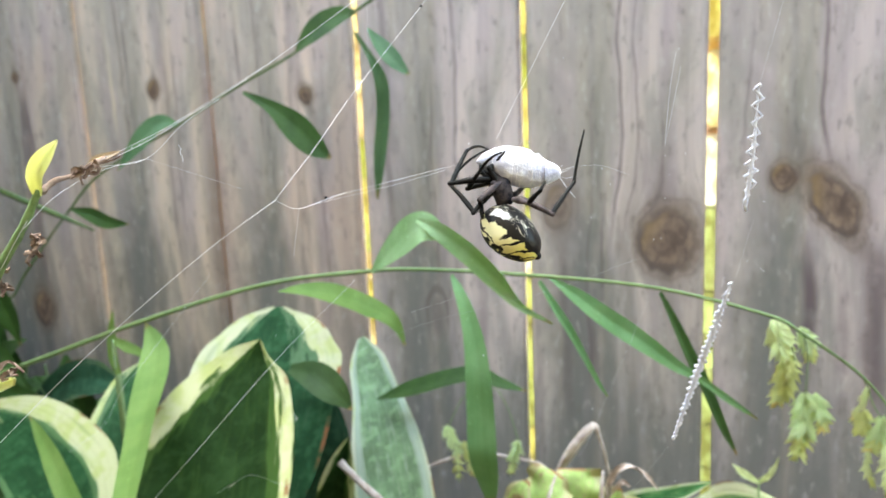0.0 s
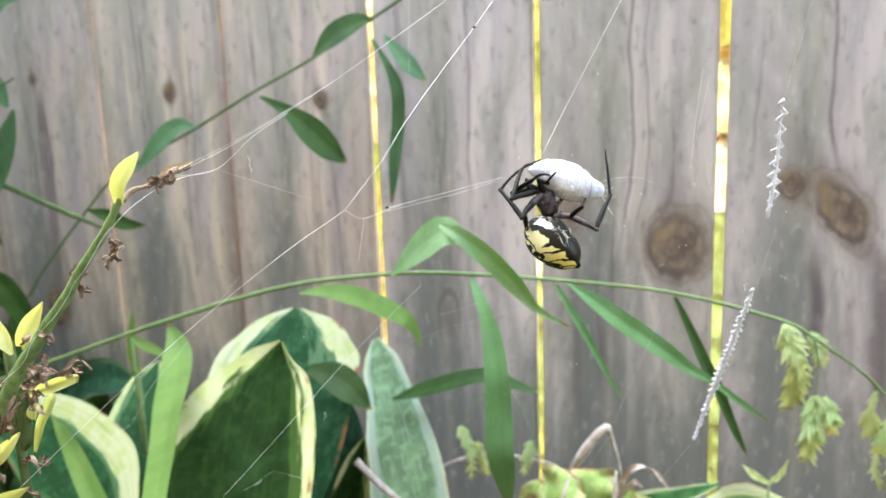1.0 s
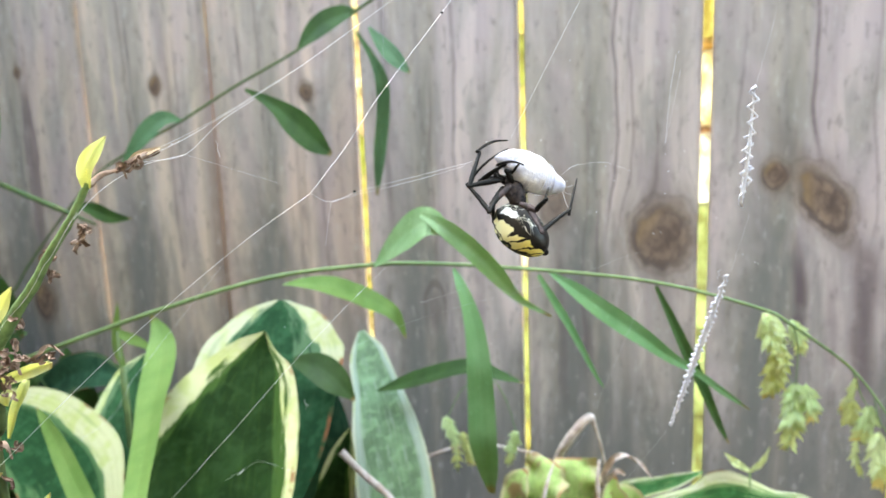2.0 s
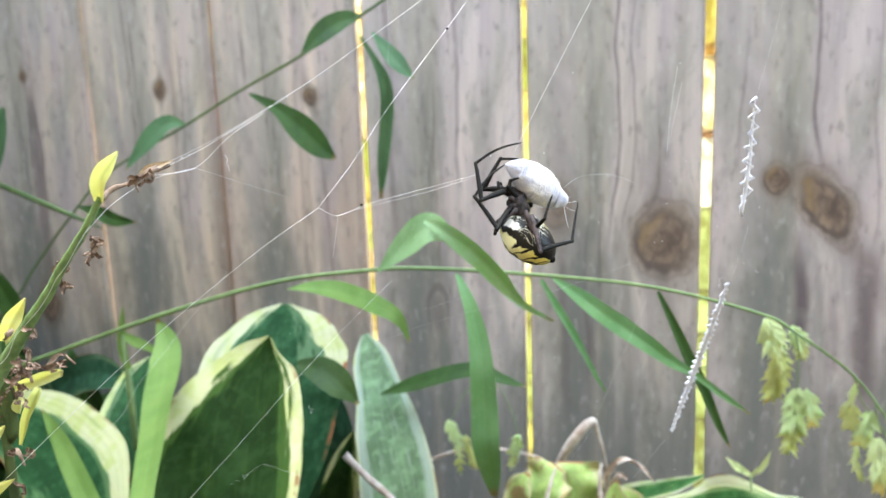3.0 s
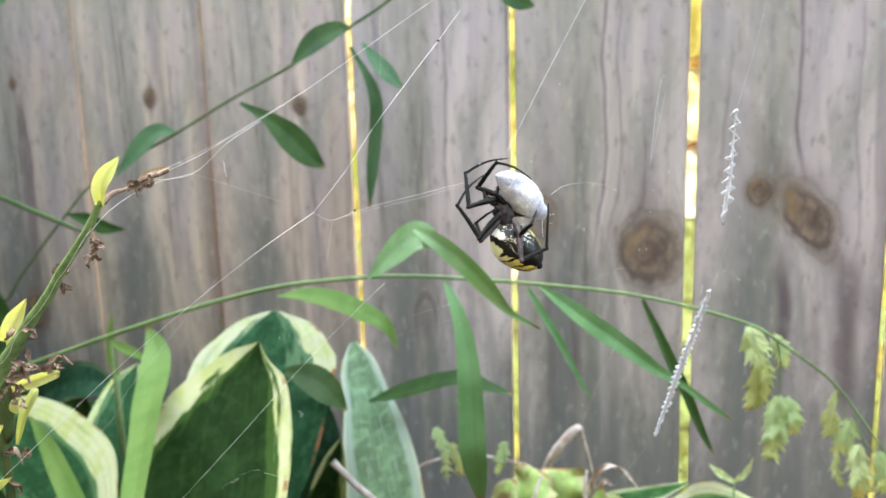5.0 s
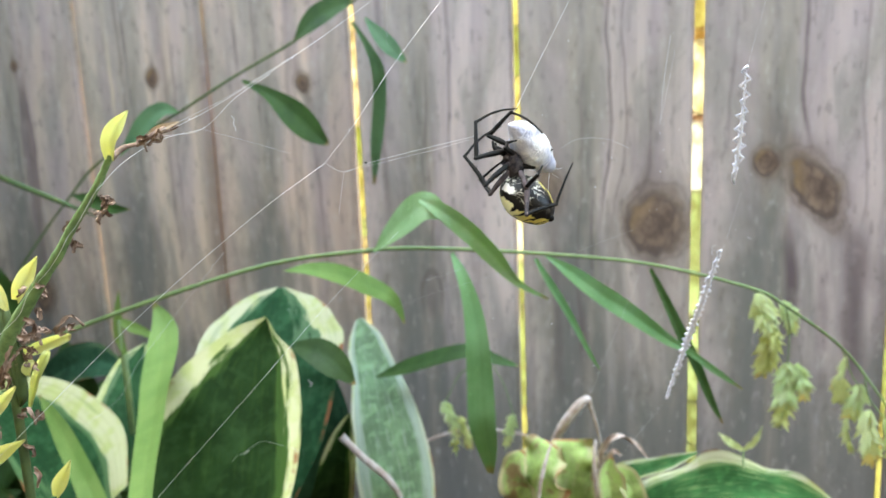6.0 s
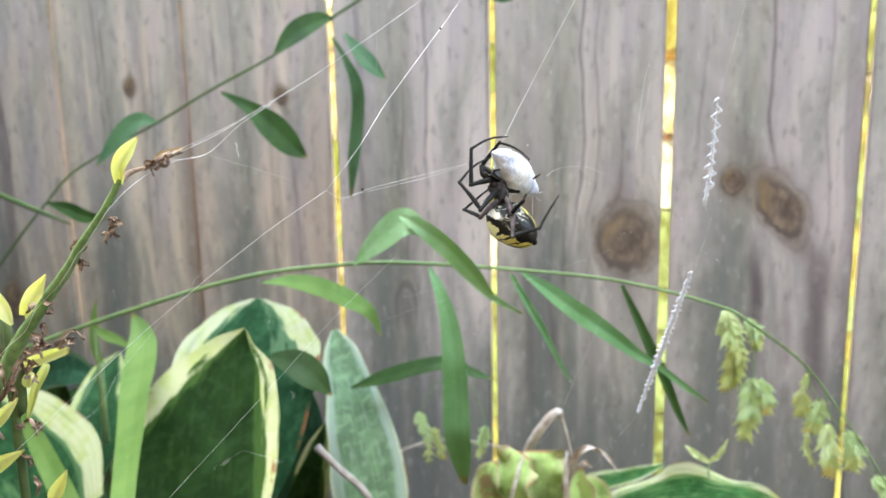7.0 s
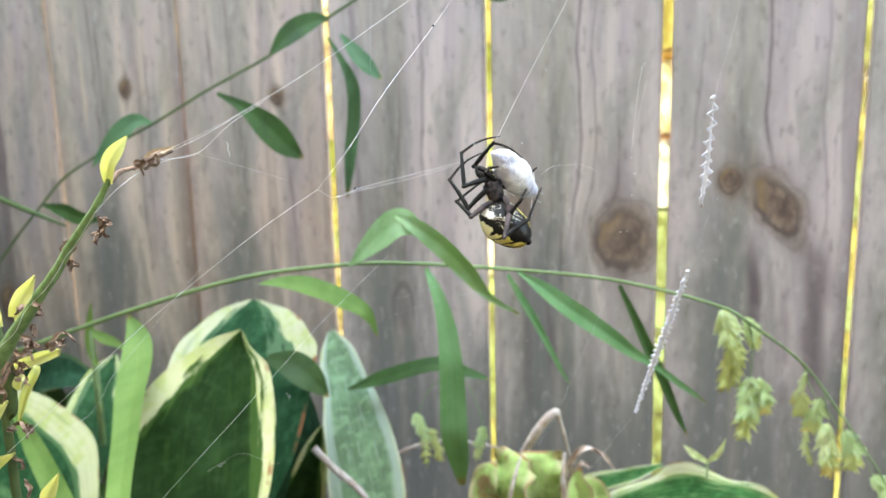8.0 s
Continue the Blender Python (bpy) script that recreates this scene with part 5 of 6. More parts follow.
    dry_twig = [(0.3350, -0.5630, 0.6931), (0.3360, -0.5600, 0.6949), (0.3375, -0.5560, 0.6956), (0.3392, -0.5520, 0.6974), (0.3400, -0.5480, 0.6982), (0.3415, -0.5460, 0.6986)]
    part("dry_twig", tube(bmesh.new(), dry_twig, [0.0008, 0.0006, 0.0005, 0.0007, 0.0010, 0.0003], 6, 7, 0.4), DRY, plant)
    part("dry_leaf", blade(bmesh.new(), [(0.3342, -0.549, 0.6959), (0.3374, -0.549, 0.6979), (0.3408, -0.549, 0.6988), (0.3439, -0.549, 0.6998)], [0.0003, 0.0008, 0.0007, 0.0002], facing=(0.2, -1, 0.3), fold=0.6, steps=6, across=2), PAPERY, plant, "papery cream withered leaf")
    r = random.Random(5)
    def husks(spots):
        for p in spots:
            p = Vector(p)
            for _ in range(4):
                a = Vector((r.uniform(-1, 1), r.uniform(-0.8, 0.3), r.uniform(-1, 0.7))).normalized() * r.uniform(0.0012, 0.0028)
                bend = Vector((r.uniform(-1, 1), r.uniform(-1, 1), r.uniform(-1, 1))) * 0.0012
                bits = blade(bmesh.new(), [p - a * 0.3, p + a * 0.4 + bend, p + a], [0.0004, r.uniform(0.0003, 0.0007), 0.0002],
                      facing=(r.uniform(-1, 1), -1, r.uniform(-1, 1)), fold=0.7, wave=0.4, steps=4, across=2, twist=(0, r.uniform(-120, 120)))
                part("husk", bits, DRY, plant)

    husks([(0.3416, -0.5560, 0.6966), (0.3396, -0.5560, 0.6963)])
    husks([(0.3320, -0.5630, 0.6834), (0.3313, -0.5630, 0.6817), (0.3303, -0.5630, 0.6798)])
    husks([(0.3204, -0.5620, 0.6772), (0.3214, -0.5620, 0.6726), (0.3055, -0.5620, 0.6588), (0.3097, -0.5620, 0.6606), (0.3076, -0.5620, 0.6554)])
    husks([(0.2938, -0.5400, 0.6431), (0.2888, -0.5400, 0.6419), (0.2968, -0.5400, 0.6442), (0.2797, -0.5400, 0.6403), (0.2839, -0.5400, 0.6423)])
    husks([(0.2805, -0.5480, 0.6415), (0.2811, -0.5480, 0.6366), (0.2849, -0.5480, 0.6386), (0.2823, -0.5480, 0.6318), (0.2775, -0.5480, 0.6288), (0.2885, -0.5480, 0.6373), (0.2719, -0.5480, 0.6129), (0.2701, -0.5480, 0.6144), (0.2896, -0.5480, 0.6210), (0.2836, -0.5480, 0.6203), (0.2849, -0.5480, 0.6103), (0.2833, -0.5480, 0.6434), (0.2835, -0.5480, 0.6349), (0.2797, -0.5480, 0.6329), (0.2771, -0.5480, 0.6338), (0.2881, -0.5480, 0.6418), (0.2901, -0.5480, 0.6397), (0.2789, -0.5480, 0.6381), (0.2758, -0.5480, 0.6308), (0.2736, -0.5480, 0.6272), (0.2812, -0.5480, 0.6297), (0.2857, -0.5480, 0.6363), (0.2916, -0.5480, 0.6428), (0.2859, -0.5480, 0.6452), (0.2896, -0.5480, 0.6471), (0.2814, -0.5480, 0.6440), (0.2894, -0.5480, 0.6355)])
    # long shrivelled strips about the joints
    def shrivelled(pts):
        strip = blade(bmesh.new(), pts, [0.0005, r.uniform(0.0004, 0.0007), r.uniform(0.0003, 0.0006), 0.0002],
                      facing=(r.uniform(-0.5, 0.5), -1, r.uniform(-0.5, 0.5)), fold=0.8, wave=0.6, steps=6, across=2, twist=(0, r.uniform(-90, 90), r.uniform(-60, 60)))
        part("husk", strip, DRY, plant)

    shrivelled([(0.3064, -0.5700, 0.6466), (0.3043, -0.5720, 0.6431), (0.2994, -0.5710, 0.6381), (0.2970, -0.5700, 0.6324)])
    shrivelled([(0.3020, -0.5720, 0.6482), (0.3040, -0.5740, 0.6463), (0.3035, -0.5730, 0.6426)])
    shrivelled([(0.3097, -0.5740, 0.6504), (0.3080, -0.5750, 0.6464), (0.3037, -0.5740, 0.6401)])
    shrivelled([(0.3000, -0.5500, 0.6458), (0.3027, -0.5500, 0.6480), (0.3053, -0.5490, 0.6502), (0.3080, -0.5480, 0.6473)])
    shrivelled([(0.3134, -0.5730, 0.6570), (0.3169, -0.5740, 0.6565), (0.3163, -0.5730, 0.6545), (0.3128, -0.5720, 0.6525)])
    shrivelled([(0.3172, -0.5750, 0.6652), (0.3176, -0.5770, 0.6646), (0.3152, -0.5760, 0.6630)])
    shrivelled([(0.3192, -0.5740, 0.6658), (0.3210, -0.5750, 0.6652), (0.3217, -0.5740, 0.6655)])
    shrivelled([(0.2936, -0.5700, 0.6281), (0.2972, -0.5710, 0.6297), (0.2980, -0.5700, 0.6268)])
    shrivelled([(0.2975, -0.5620, 0.6284), (0.3008, -0.5630, 0.6297), (0.3019, -0.5630, 0.6275), (0.3013, -0.5620, 0.6248)])
    shrivelled([(0.3118, -0.5740, 0.6531), (0.3148, -0.5750, 0.6529), (0.3164, -0.5740, 0.6535)])
    shrivelled([(0.3060, -0.5740, 0.6437), (0.3088, -0.5750, 0.6425), (0.3060, -0.5740, 0.6394)])
    shrivelled([(0.2971, -0.5600, 0.6117), (0.2998, -0.5620, 0.6105), (0.2989, -0.5620, 0.6071)])


build_bud_plant()



# ---- web ----
def build_web():
    web = thing("orb_web", "fine silk strands of a spider web with zigzag bands", "spider web")
    def strand(pts, r):
        part("strand", tube(bmesh.new(), pts, [r * 0.34, r * 0.34], 5, 5), SILK, web)

    strand([(0.3406, -0.5490, 0.6978), (0.3484, -0.5460, 0.7014), (0.3562, -0.5430, 0.7058), (0.3747, -0.5370, 0.7168), (0.4040, -0.5250, 0.7374), (0.4249, -0.5200, 0.7503)], 0.00013)
    strand([(0.3379, -0.5520, 0.6971), (0.3484, -0.5460, 0.7021), (0.3578, -0.5430, 0.7069), (0.3747, -0.5370, 0.7168)], 0.00009)
    strand([(0.3396, -0.5500, 0.6966), (0.3474, -0.5450, 0.6977), (0.3567, -0.5440, 0.7049), (0.3639, -0.5400, 0.7099)], 0.00014)
    strand([(0.3332, -0.5670, 0.6862), (0.3369, -0.5620, 0.6917), (0.3401, -0.5520, 0.6958), (0.3474, -0.5450, 0.6977)], 0.00014)
    strand([(0.2790, -0.5680, 0.6324), (0.2918, -0.5680, 0.6425), (0.3013, -0.5690, 0.6510), (0.3079, -0.5690, 0.6561), (0.3114, -0.5690, 0.6614), (0.3154, -0.5690, 0.6650), (0.3190, -0.5690, 0.6681), (0.3228, -0.5690, 0.6724), (0.3253, -0.5690, 0.6758), (0.3281, -0.5690, 0.6785), (0.3325, -0.5690, 0.6839), (0.3353, -0.5680, 0.6880)], 0.00013)
    strand([(0.4034, -0.5050, 0.7355), (0.3999, -0.5130, 0.7278), (0.3926, -0.5350, 0.7102), (0.3903, -0.5500, 0.6999), (0.3850, -0.5570, 0.6910)], 0.00011)
    strand([(0.3850, -0.5570, 0.6910), (0.3698, -0.5600, 0.6807), (0.3451, -0.5620, 0.6621), (0.3220, -0.5630, 0.6432), (0.2720, -0.5630, 0.6009)], 0.00014)
    strand([(0.3474, -0.5450, 0.6977), (0.3624, -0.5500, 0.6952), (0.3748, -0.5520, 0.6924)], 0.00005)
    strand([(0.3850, -0.5570, 0.6910), (0.3861, -0.5500, 0.6882), (0.3889, -0.5400, 0.6892), (0.3987, -0.5280, 0.6912), (0.4068, -0.5140, 0.6926)], 0.00008)
    strand([(0.3861, -0.5500, 0.6882), (0.3874, -0.5400, 0.6882), (0.3987, -0.5280, 0.6903), (0.4046, -0.5140, 0.6915)], 0.00006)
    strand([(0.3861, -0.5500, 0.6882), (0.3851, -0.5500, 0.6833), (0.3842, -0.5500, 0.6788)], 0.00007)
    strand([(0.4348, -0.5000, 0.7375), (0.4282, -0.5020, 0.7248), (0.4194, -0.5050, 0.7074), (0.4154, -0.5100, 0.6979)], 0.00012)
    strand([(0.4468, -0.4200, 0.7158), (0.4451, -0.4200, 0.7038), (0.4438, -0.4200, 0.6879)], 0.00012)
    strand([(0.4483, -0.4200, 0.7112), (0.4464, -0.4200, 0.7010), (0.4436, -0.4200, 0.6869)], 0.00009)
    strand([(0.4266, -0.5050, 0.6884), (0.4277, -0.4900, 0.6890), (0.4325, -0.4700, 0.6872), (0.4367, -0.4500, 0.6823)], 0.00006)
    strand([(0.3517, -0.5850, 0.6206), (0.3627, -0.5800, 0.6331), (0.3756, -0.5750, 0.6475), (0.3869, -0.5700, 0.6605), (0.3947, -0.5650, 0.6691), (0.4022, -0.5600, 0.6769)], 0.00006)
    strand([(0.1249, -0.3500, 0.5182), (0.1501, -0.3500, 0.5361), (0.1635, -0.3500, 0.5554), (0.1799, -0.3500, 0.5727), (0.1956, -0.3500, 0.5895), (0.2255, -0.3500, 0.6212)], 0.00014)
    strand([(0.3123, -0.4000, 0.5999), (0.3435, -0.4000, 0.6146), (0.3678, -0.4000, 0.6233), (0.4042, -0.4000, 0.6346), (0.4337, -0.4000, 0.6470)], 0.00004)
    strand([(0.4705, -0.4100, 0.6627), (0.4656, -0.4070, 0.6438), (0.4638, -0.4060, 0.6404)], 0.00005)
    strand([(0.4434, -0.3880, 0.5738), (0.4239, -0.3800, 0.5430)], 0.00005)
    strand([(0.3848, -0.3000, 0.5141), (0.3965, -0.3000, 0.5311), (0.4050, -0.3000, 0.5528), (0.4251, -0.3000, 0.6047)], 0.00008)
    strand([(0.2310, -0.3700, 0.5175), (0.2396, -0.3700, 0.5237), (0.2500, -0.3700, 0.5298), (0.2591, -0.3700, 0.5287), (0.2717, -0.3700, 0.5261)], 0.00007)
    strand([(0.3593, -0.4500, 0.7397), (0.3582, -0.4500, 0.7162)], 0.00005)
    strand([(0.2378, -0.3700, 0.5214), (0.2413, -0.3700, 0.5242)], 0.0004)
    strand([(0.3475, -0.4000, 0.6229), (0.3522, -0.4000, 0.6243), (0.3649, -0.4000, 0.6289)], 0.00006)
    strand([(0.4710, -0.4150, 0.7050), (0.4767, -0.4100, 0.7283), (0.4802, -0.4100, 0.7458)], 0.00005)
    for pts, turns, wide in (([(0.4708, -0.4140, 0.7050), (0.4697, -0.4110, 0.6841), (0.4678, -0.4090, 0.6660)], 9, 0.0018), ([(0.4640, -0.4060, 0.6408), (0.4550, -0.3970, 0.6105), (0.4447, -0.3890, 0.5767)], 30, 0.0012)):
        line = spline(pts, 20)
        zig = []
        r = random.Random(turns)
        for i in range(turns * 2 + 1):
            t = i / (turns * 2)
            p = Vector(between(line, t))
            ahead = (line[-1] - line[0]).normalized()
            side = ahead.cross(Vector((0.2, -1, 0))).normalized()
            w = wide * min(1, 3.2 * (1 - t) + 0.3, 3 * t + 0.45) * r.uniform(0.45, 1.2)
            zig.append(p + side * w * (1 if i % 2 else -1) + ahead * r.uniform(-0.0008, 0.0008) + Vector((0, r.uniform(-0.0003, 0.0003), 0)))
        part("zigzag_band", tube(bmesh.new(), zig, [0.0005, 0.0008, 0.0005] if turns > 15 else [0.0006, 0.0004, 0.0006, 0.0007, 0.0004], 2, 6, 0.25), BAND_SILK, web, "dense white zigzag silk")
        part("band_core", tube(bmesh.new(), pts, [0.0004, 0.0010, 0.0009, 0.0004] if turns > 15 else [0.0003, 0.0004, 0.0007, 0.0008, 0.0005], 14, 7, 0.35), BAND_SILK, web)
    r = random.Random(3)
    for p in [(0.3747, -0.5370, 0.7168), (0.3691, -0.5380, 0.7134), (0.3468, -0.5460, 0.7008), (0.3455, -0.5470, 0.7003), (0.4432, -0.4100, 0.6695), (0.4395, -0.4100, 0.6556), (0.4500, -0.4200, 0.6850), (0.4279, -0.4600, 0.6715), (0.2585, -0.3500, 0.5923), (0.4045, -0.3000, 0.5521), (0.4205, -0.5000, 0.6964), (0.4121, -0.5200, 0.6979), (0.4731, -0.4000, 0.6445), (0.4184, -0.4500, 0.7154)]:
        part("silk_fleck", egg(bmesh.new(), p, (0.00014, 0.00014, 0.0002), rings=4, sides=6), SILK, web)
    for p in [(0.4468, -0.4100, 0.7167), (0.4429, -0.4100, 0.6832), (0.4441, -0.4100, 0.6773), (0.4419, -0.4100, 0.6561), (0.4602, -0.4100, 0.6616), (0.4690, -0.4100, 0.6493), (0.4739, -0.4100, 0.6463), (0.4734, -0.4100, 0.6686)] + [(0.4276, -0.4400, 0.6827), (0.4301, -0.4400, 0.6781), (0.4242, -0.4400, 0.6067), (0.4498, -0.4400, 0.5852), (0.4099, -0.4400, 0.6210), (0.3889, -0.4400, 0.6218)]:
        part("silk_fleck", egg(bmesh.new(), p, (0.00016, 0.00014, 0.00018), rings=4, sides=6), SILK, web)
    for k, p in enumerate([(0.3563, -0.5450, 0.6991), (0.2947, -0.4000, 0.5752), (0.4611, -0.4060, 0.6412)]):
        p = Vector(p)
        pts = [p + Vector((r.uniform(-1, 1) * 0.001, 0, 0.0016 - 0.0009 * i)) for i in range(5)]
        part("silk_curl", tube(bmesh.new(), pts, [0.00005, 0.00006], 4, 5), SILK, web)
    for p in [(0.3999, -0.5130, 0.7278), (0.3876, -0.5410, 0.6891)]:
        tagged(part("gnat", egg(bmesh.new(), p, (0.0004, 0.0003, 0.0003), rings=6, sides=8, lumps=0.3), BLACK_LEG), "tiny dark gnat caught on a silk strand", "insect", "gnats")


build_web()



# ---- spider and its wrapped prey: local x across, y away, z up, in metres ----
MM = 0.001
EYE_AWAY = 222.0  # usual distance of the eye, mm
TILT, TURN = -11.3, 19.6


def fuzz(bm, spots, length, seed=1):
    """Short stiff hairs that stand out from the given places, away from the z axis."""
    r = random.Random(seed)
    for q in spots:
        q = Vector(q)
        out = (Vector((q.x, q.y, 0)).normalized() + Vector((r.uniform(-0.5, 0.5), r.uniform(-0.5, 0.5), r.uniform(0.1, 0.9)))).normalized()
        side = out.orthogonal().normalized() * 0.045 * MM
        up = out.cross(side)
        foot = [bm.verts.new(q * 0.97 + side), bm.verts.new(q * 0.97 - side * 0.5 + up * 0.87), bm.verts.new(q * 0.97 - side * 0.5 - up * 0.87)]
        tip = bm.verts.new(q + out * length * r.uniform(0.6, 1.2))
        for k in range(3):
            bm.faces.new((foot[k], foot[(k + 1) % 3], tip))


def build_spider():
    spider = thing("garden_spider", "black and yellow garden spider hanging in its web", "spider")
    body = {}
    bm = bmesh.new()
    egg(bm, (0, 0, 0), (5.4 * MM, 5.7 * MM, 7.9 * MM), 0.12, rings=30, sides=40, lumps=0.035)
    body["abdomen"] = part("abdomen", bm, ABDOMEN, spider, "glossy black abdomen with yellow flank blotches")
    bm = bmesh.new()
    egg(bm, (0, 0, -7.6 * MM), (1.0 * MM, 1.0 * MM, 1.0 * MM), 0.1, rings=8, sides=12)
    part("spinneret", bm, BLACK_LEG, body["abdomen"])
    bm = bmesh.new()
    egg(bm, (0, 0, 0), (2.5 * MM, 2.5 * MM, 4.1 * MM), -0.15, rings=20, sides=26, lumps=0.3, seed=2.0)
    fuzz(bm, [(2.3 * MM * math.cos(a) * math.sin(b), 2.3 * MM * math.sin(a) * math.sin(b), 3.9 * MM * math.cos(b)) for a in np.arange(0, 6.28, 0.42) for b in np.arange(0.3, 2.9, 0.3)], 0.75 * MM)
    body["head"] = part("cephalothorax", bm, SILVER, spider, "dark head and thorax with greyish hair")
    for s in (-1, 1):
        bm = bmesh.new()
        tube(bm, [(s * 0.7 * MM, -1.2 * MM, 3.2 * MM), (s * 1.0 * MM, -2.2 * MM, 4.6 * MM), (s * 0.5 * MM, -2.6 * MM, 5.6 * MM)], [0.9 * MM, 0.8 * MM, 0.3 * MM], 5, 8)
        part("fang", bm, BLACK_LEG, body["head"])
        bm = bmesh.new()
        tube(bm, [(s * 1.4 * MM, -1.4 * MM, 2.6 * MM), (s * 2.6 * MM, -2.6 * MM, 4.6 * MM), (s * 2.0 * MM, -2.4 * MM, 6.6 * MM)], [0.5 * MM, 0.5 * MM, 0.35 * MM], 5, 7)
        part("palp", bm, BLACK_LEG, body["head"])
    for k in range(8):  # the hips of the legs, round the breastplate
        a = math.tau * (k + 0.5) / 8
        bm = bmesh.new()
        egg(bm, (1.9 * MM * math.cos(a), -0.9 * MM, 0.3 * MM + 2.4 * MM * math.sin(a)), (0.85 * MM, 0.9 * MM, 1.0 * MM), 0.1, rings=8, sides=10)
        part("hip", bm, BROWN_LEG, body["head"])
    return spider, body


# joints in millimetres from the abdomen's middle, (across, up), time by time; the sign says to which side each piece leans in depth
LEGS = {}
LEGS["a"] = (-1, 1, 1, [
        (0, (-4.5, 12.7), (-13.3, 12.1), (-9.3, 19.3), (-3.6, 19.5)),
        (1, (-3.6, 12.5), (-10.4, 11.1), (-7.3, 17.8), (-2.4, 18.7)),
        (1.5, (-4.3, 12.6), (-12.5, 11.6), (-8.3, 18.9), (-2.3, 20.5)),
        (3, (-4.9, 12.3), (-12, 10.2), (-12.8, 19.2), (-1.3, 23.9)),
        (4, (-4.3, 12.4), (-10.8, 9.1), (-12.5, 18.2), (-1.3, 22.5)),
        (4.5, (-4.5, 12.3), (-11.7, 9.9), (-12.8, 18.4), (-2.1, 22.3)),
        (6, (-5.2, 12.6), (-13.1, 11.1), (-12.6, 20.1), (-1.4, 23.3)),
        (6.5, (-5, 11.7), (-12, 10.6), (-12.3, 19.5), (-2, 22.3)),
        (7, (-4.7, 12.3), (-11.6, 11), (-11.1, 20.5), (-0.4, 23.7)),
        (7.5, (-4.2, 12.3), (-11.8, 10), (-11.5, 19.2), (-0.2, 23.2)),
        (8, (-4.4, 12.4), (-11.6, 10.5), (-11.6, 19.3), (-0.8, 23.5))])
LEGS["b"] = (-1, 1, 1, [
        (0, (-2.6, 11.3), (-8.6, 5.3), (-13.5, 12), (-4.5, 19.4)),
        (1, (-3.9, 10.9), (-8.3, 6.5), (-12.5, 13.2), (-2.2, 20.2)),
        (1.5, (-4.5, 11.3), (-8.5, 5.8), (-12.7, 12.1), (-2.5, 20.4)),
        (3, (-4.1, 8.4), (-8.4, 3.1), (-13.3, 11), (-4.1, 19.2)),
        (3.5, (-4.7, 9.2), (-9.7, 5.7), (-13.6, 13.4), (-2.8, 20.1)),
        (4.5, (-4.3, 8), (-9.6, 2.1), (-14.7, 10.7), (-8.3, 18.2)),
        (6, (-4.5, 9.2), (-11, 4.3), (-15.4, 11.7), (-5.5, 19.1)),
        (6.5, (-4.5, 9.2), (-10.7, 4.7), (-15.3, 11.7), (-7.2, 17.6)),
        (7, (-3.7, 9.6), (-9.1, 4.3), (-14, 11.7), (-4.5, 18.4)),
        (7.5, (-3.6, 9.6), (-8.4, 3.2), (-13.3, 11.4), (-4.2, 19.1)),
        (8, (-3.6, 10.5), (-10.2, 4.7), (-14.3, 12.4), (-5, 19.3))])
LEGS["c"] = (-1, 1, -1, [
        (0, (-1.9, 11.8), (-7.2, 8.2), (-6.3, 3.3), (-7.3, 5.6)),
        (1.5, (-2.5, 11.8), (-7.3, 7.3), (-6, 2.8), (-7.3, 4.3)),
        (3, (-2, 7.9), (-7.7, 4.9), (-8.1, 1.8), (-4.1, 7.9)),
        (4.5, (-4.5, 6.4), (-9.3, 2.1), (-9.9, 5.3), (-5.3, 9.3)),
        (6, (-4.5, 7.5), (-9.5, 2.1), (-11.3, 5.8), (-5.8, 10.4)),
        (6.5, (-5, 7.5), (-9.8, 2), (-13.7, 4.5), (-5.9, 10.6)),
        (7, (-3.5, 7), (-8.8, 2.3), (-12.4, 4.5), (-4.3, 10.8)),
        (7.5, (-4.3, 6.7), (-7.4, 1.5), (-11.9, 7.3), (-5.4, 12.3)),
        (8, (-3.9, 6.3), (-9.6, 2.4), (-12.8, 6.6), (-4.7, 12.5))])
LEGS["d"] = (1, -1, -1, [
        (0, (-3.5, 12.2), (-9.2, 10.8), (-7.3, 14.1), (-2.6, 18.4)),
        (1.5, (-3, 13.3), (-9.1, 12.8), (-5.3, 15.2), (-2.5, 15.6)),
        (3, (-4.6, 12.5), (-10.5, 12.8), (-6.1, 20.2), (3.6, 17.6)),
        (3.5, (-4.9, 12.9), (-9.1, 15.4), (-4.2, 21.8), (4.8, 17.6)),
        (4, (-4.8, 12.7), (-9, 14.9), (-4.3, 21.3), (5, 16.9)),
        (4.5, (-4.8, 12.8), (-9.1, 14.7), (-4.8, 21.1), (3.5, 17.1)),
        (6, (-4.8, 14.5), (-8.6, 16.8), (-3.2, 22.4), (4, 16.7)),
        (6.5, (-4.7, 14.2), (-7.5, 16.2), (-2.2, 22), (3.1, 15.9)),
        (7, (-4.7, 14), (-7, 15.9), (-2.5, 22.1), (4.7, 17.4)),
        (7.5, (-4.3, 14), (-7.2, 16), (-2.2, 22.1), (5.1, 16.7)),
        (8, (-3.3, 13.9), (-7.4, 15.8), (-2.5, 21.8), (4.1, 17.6))])
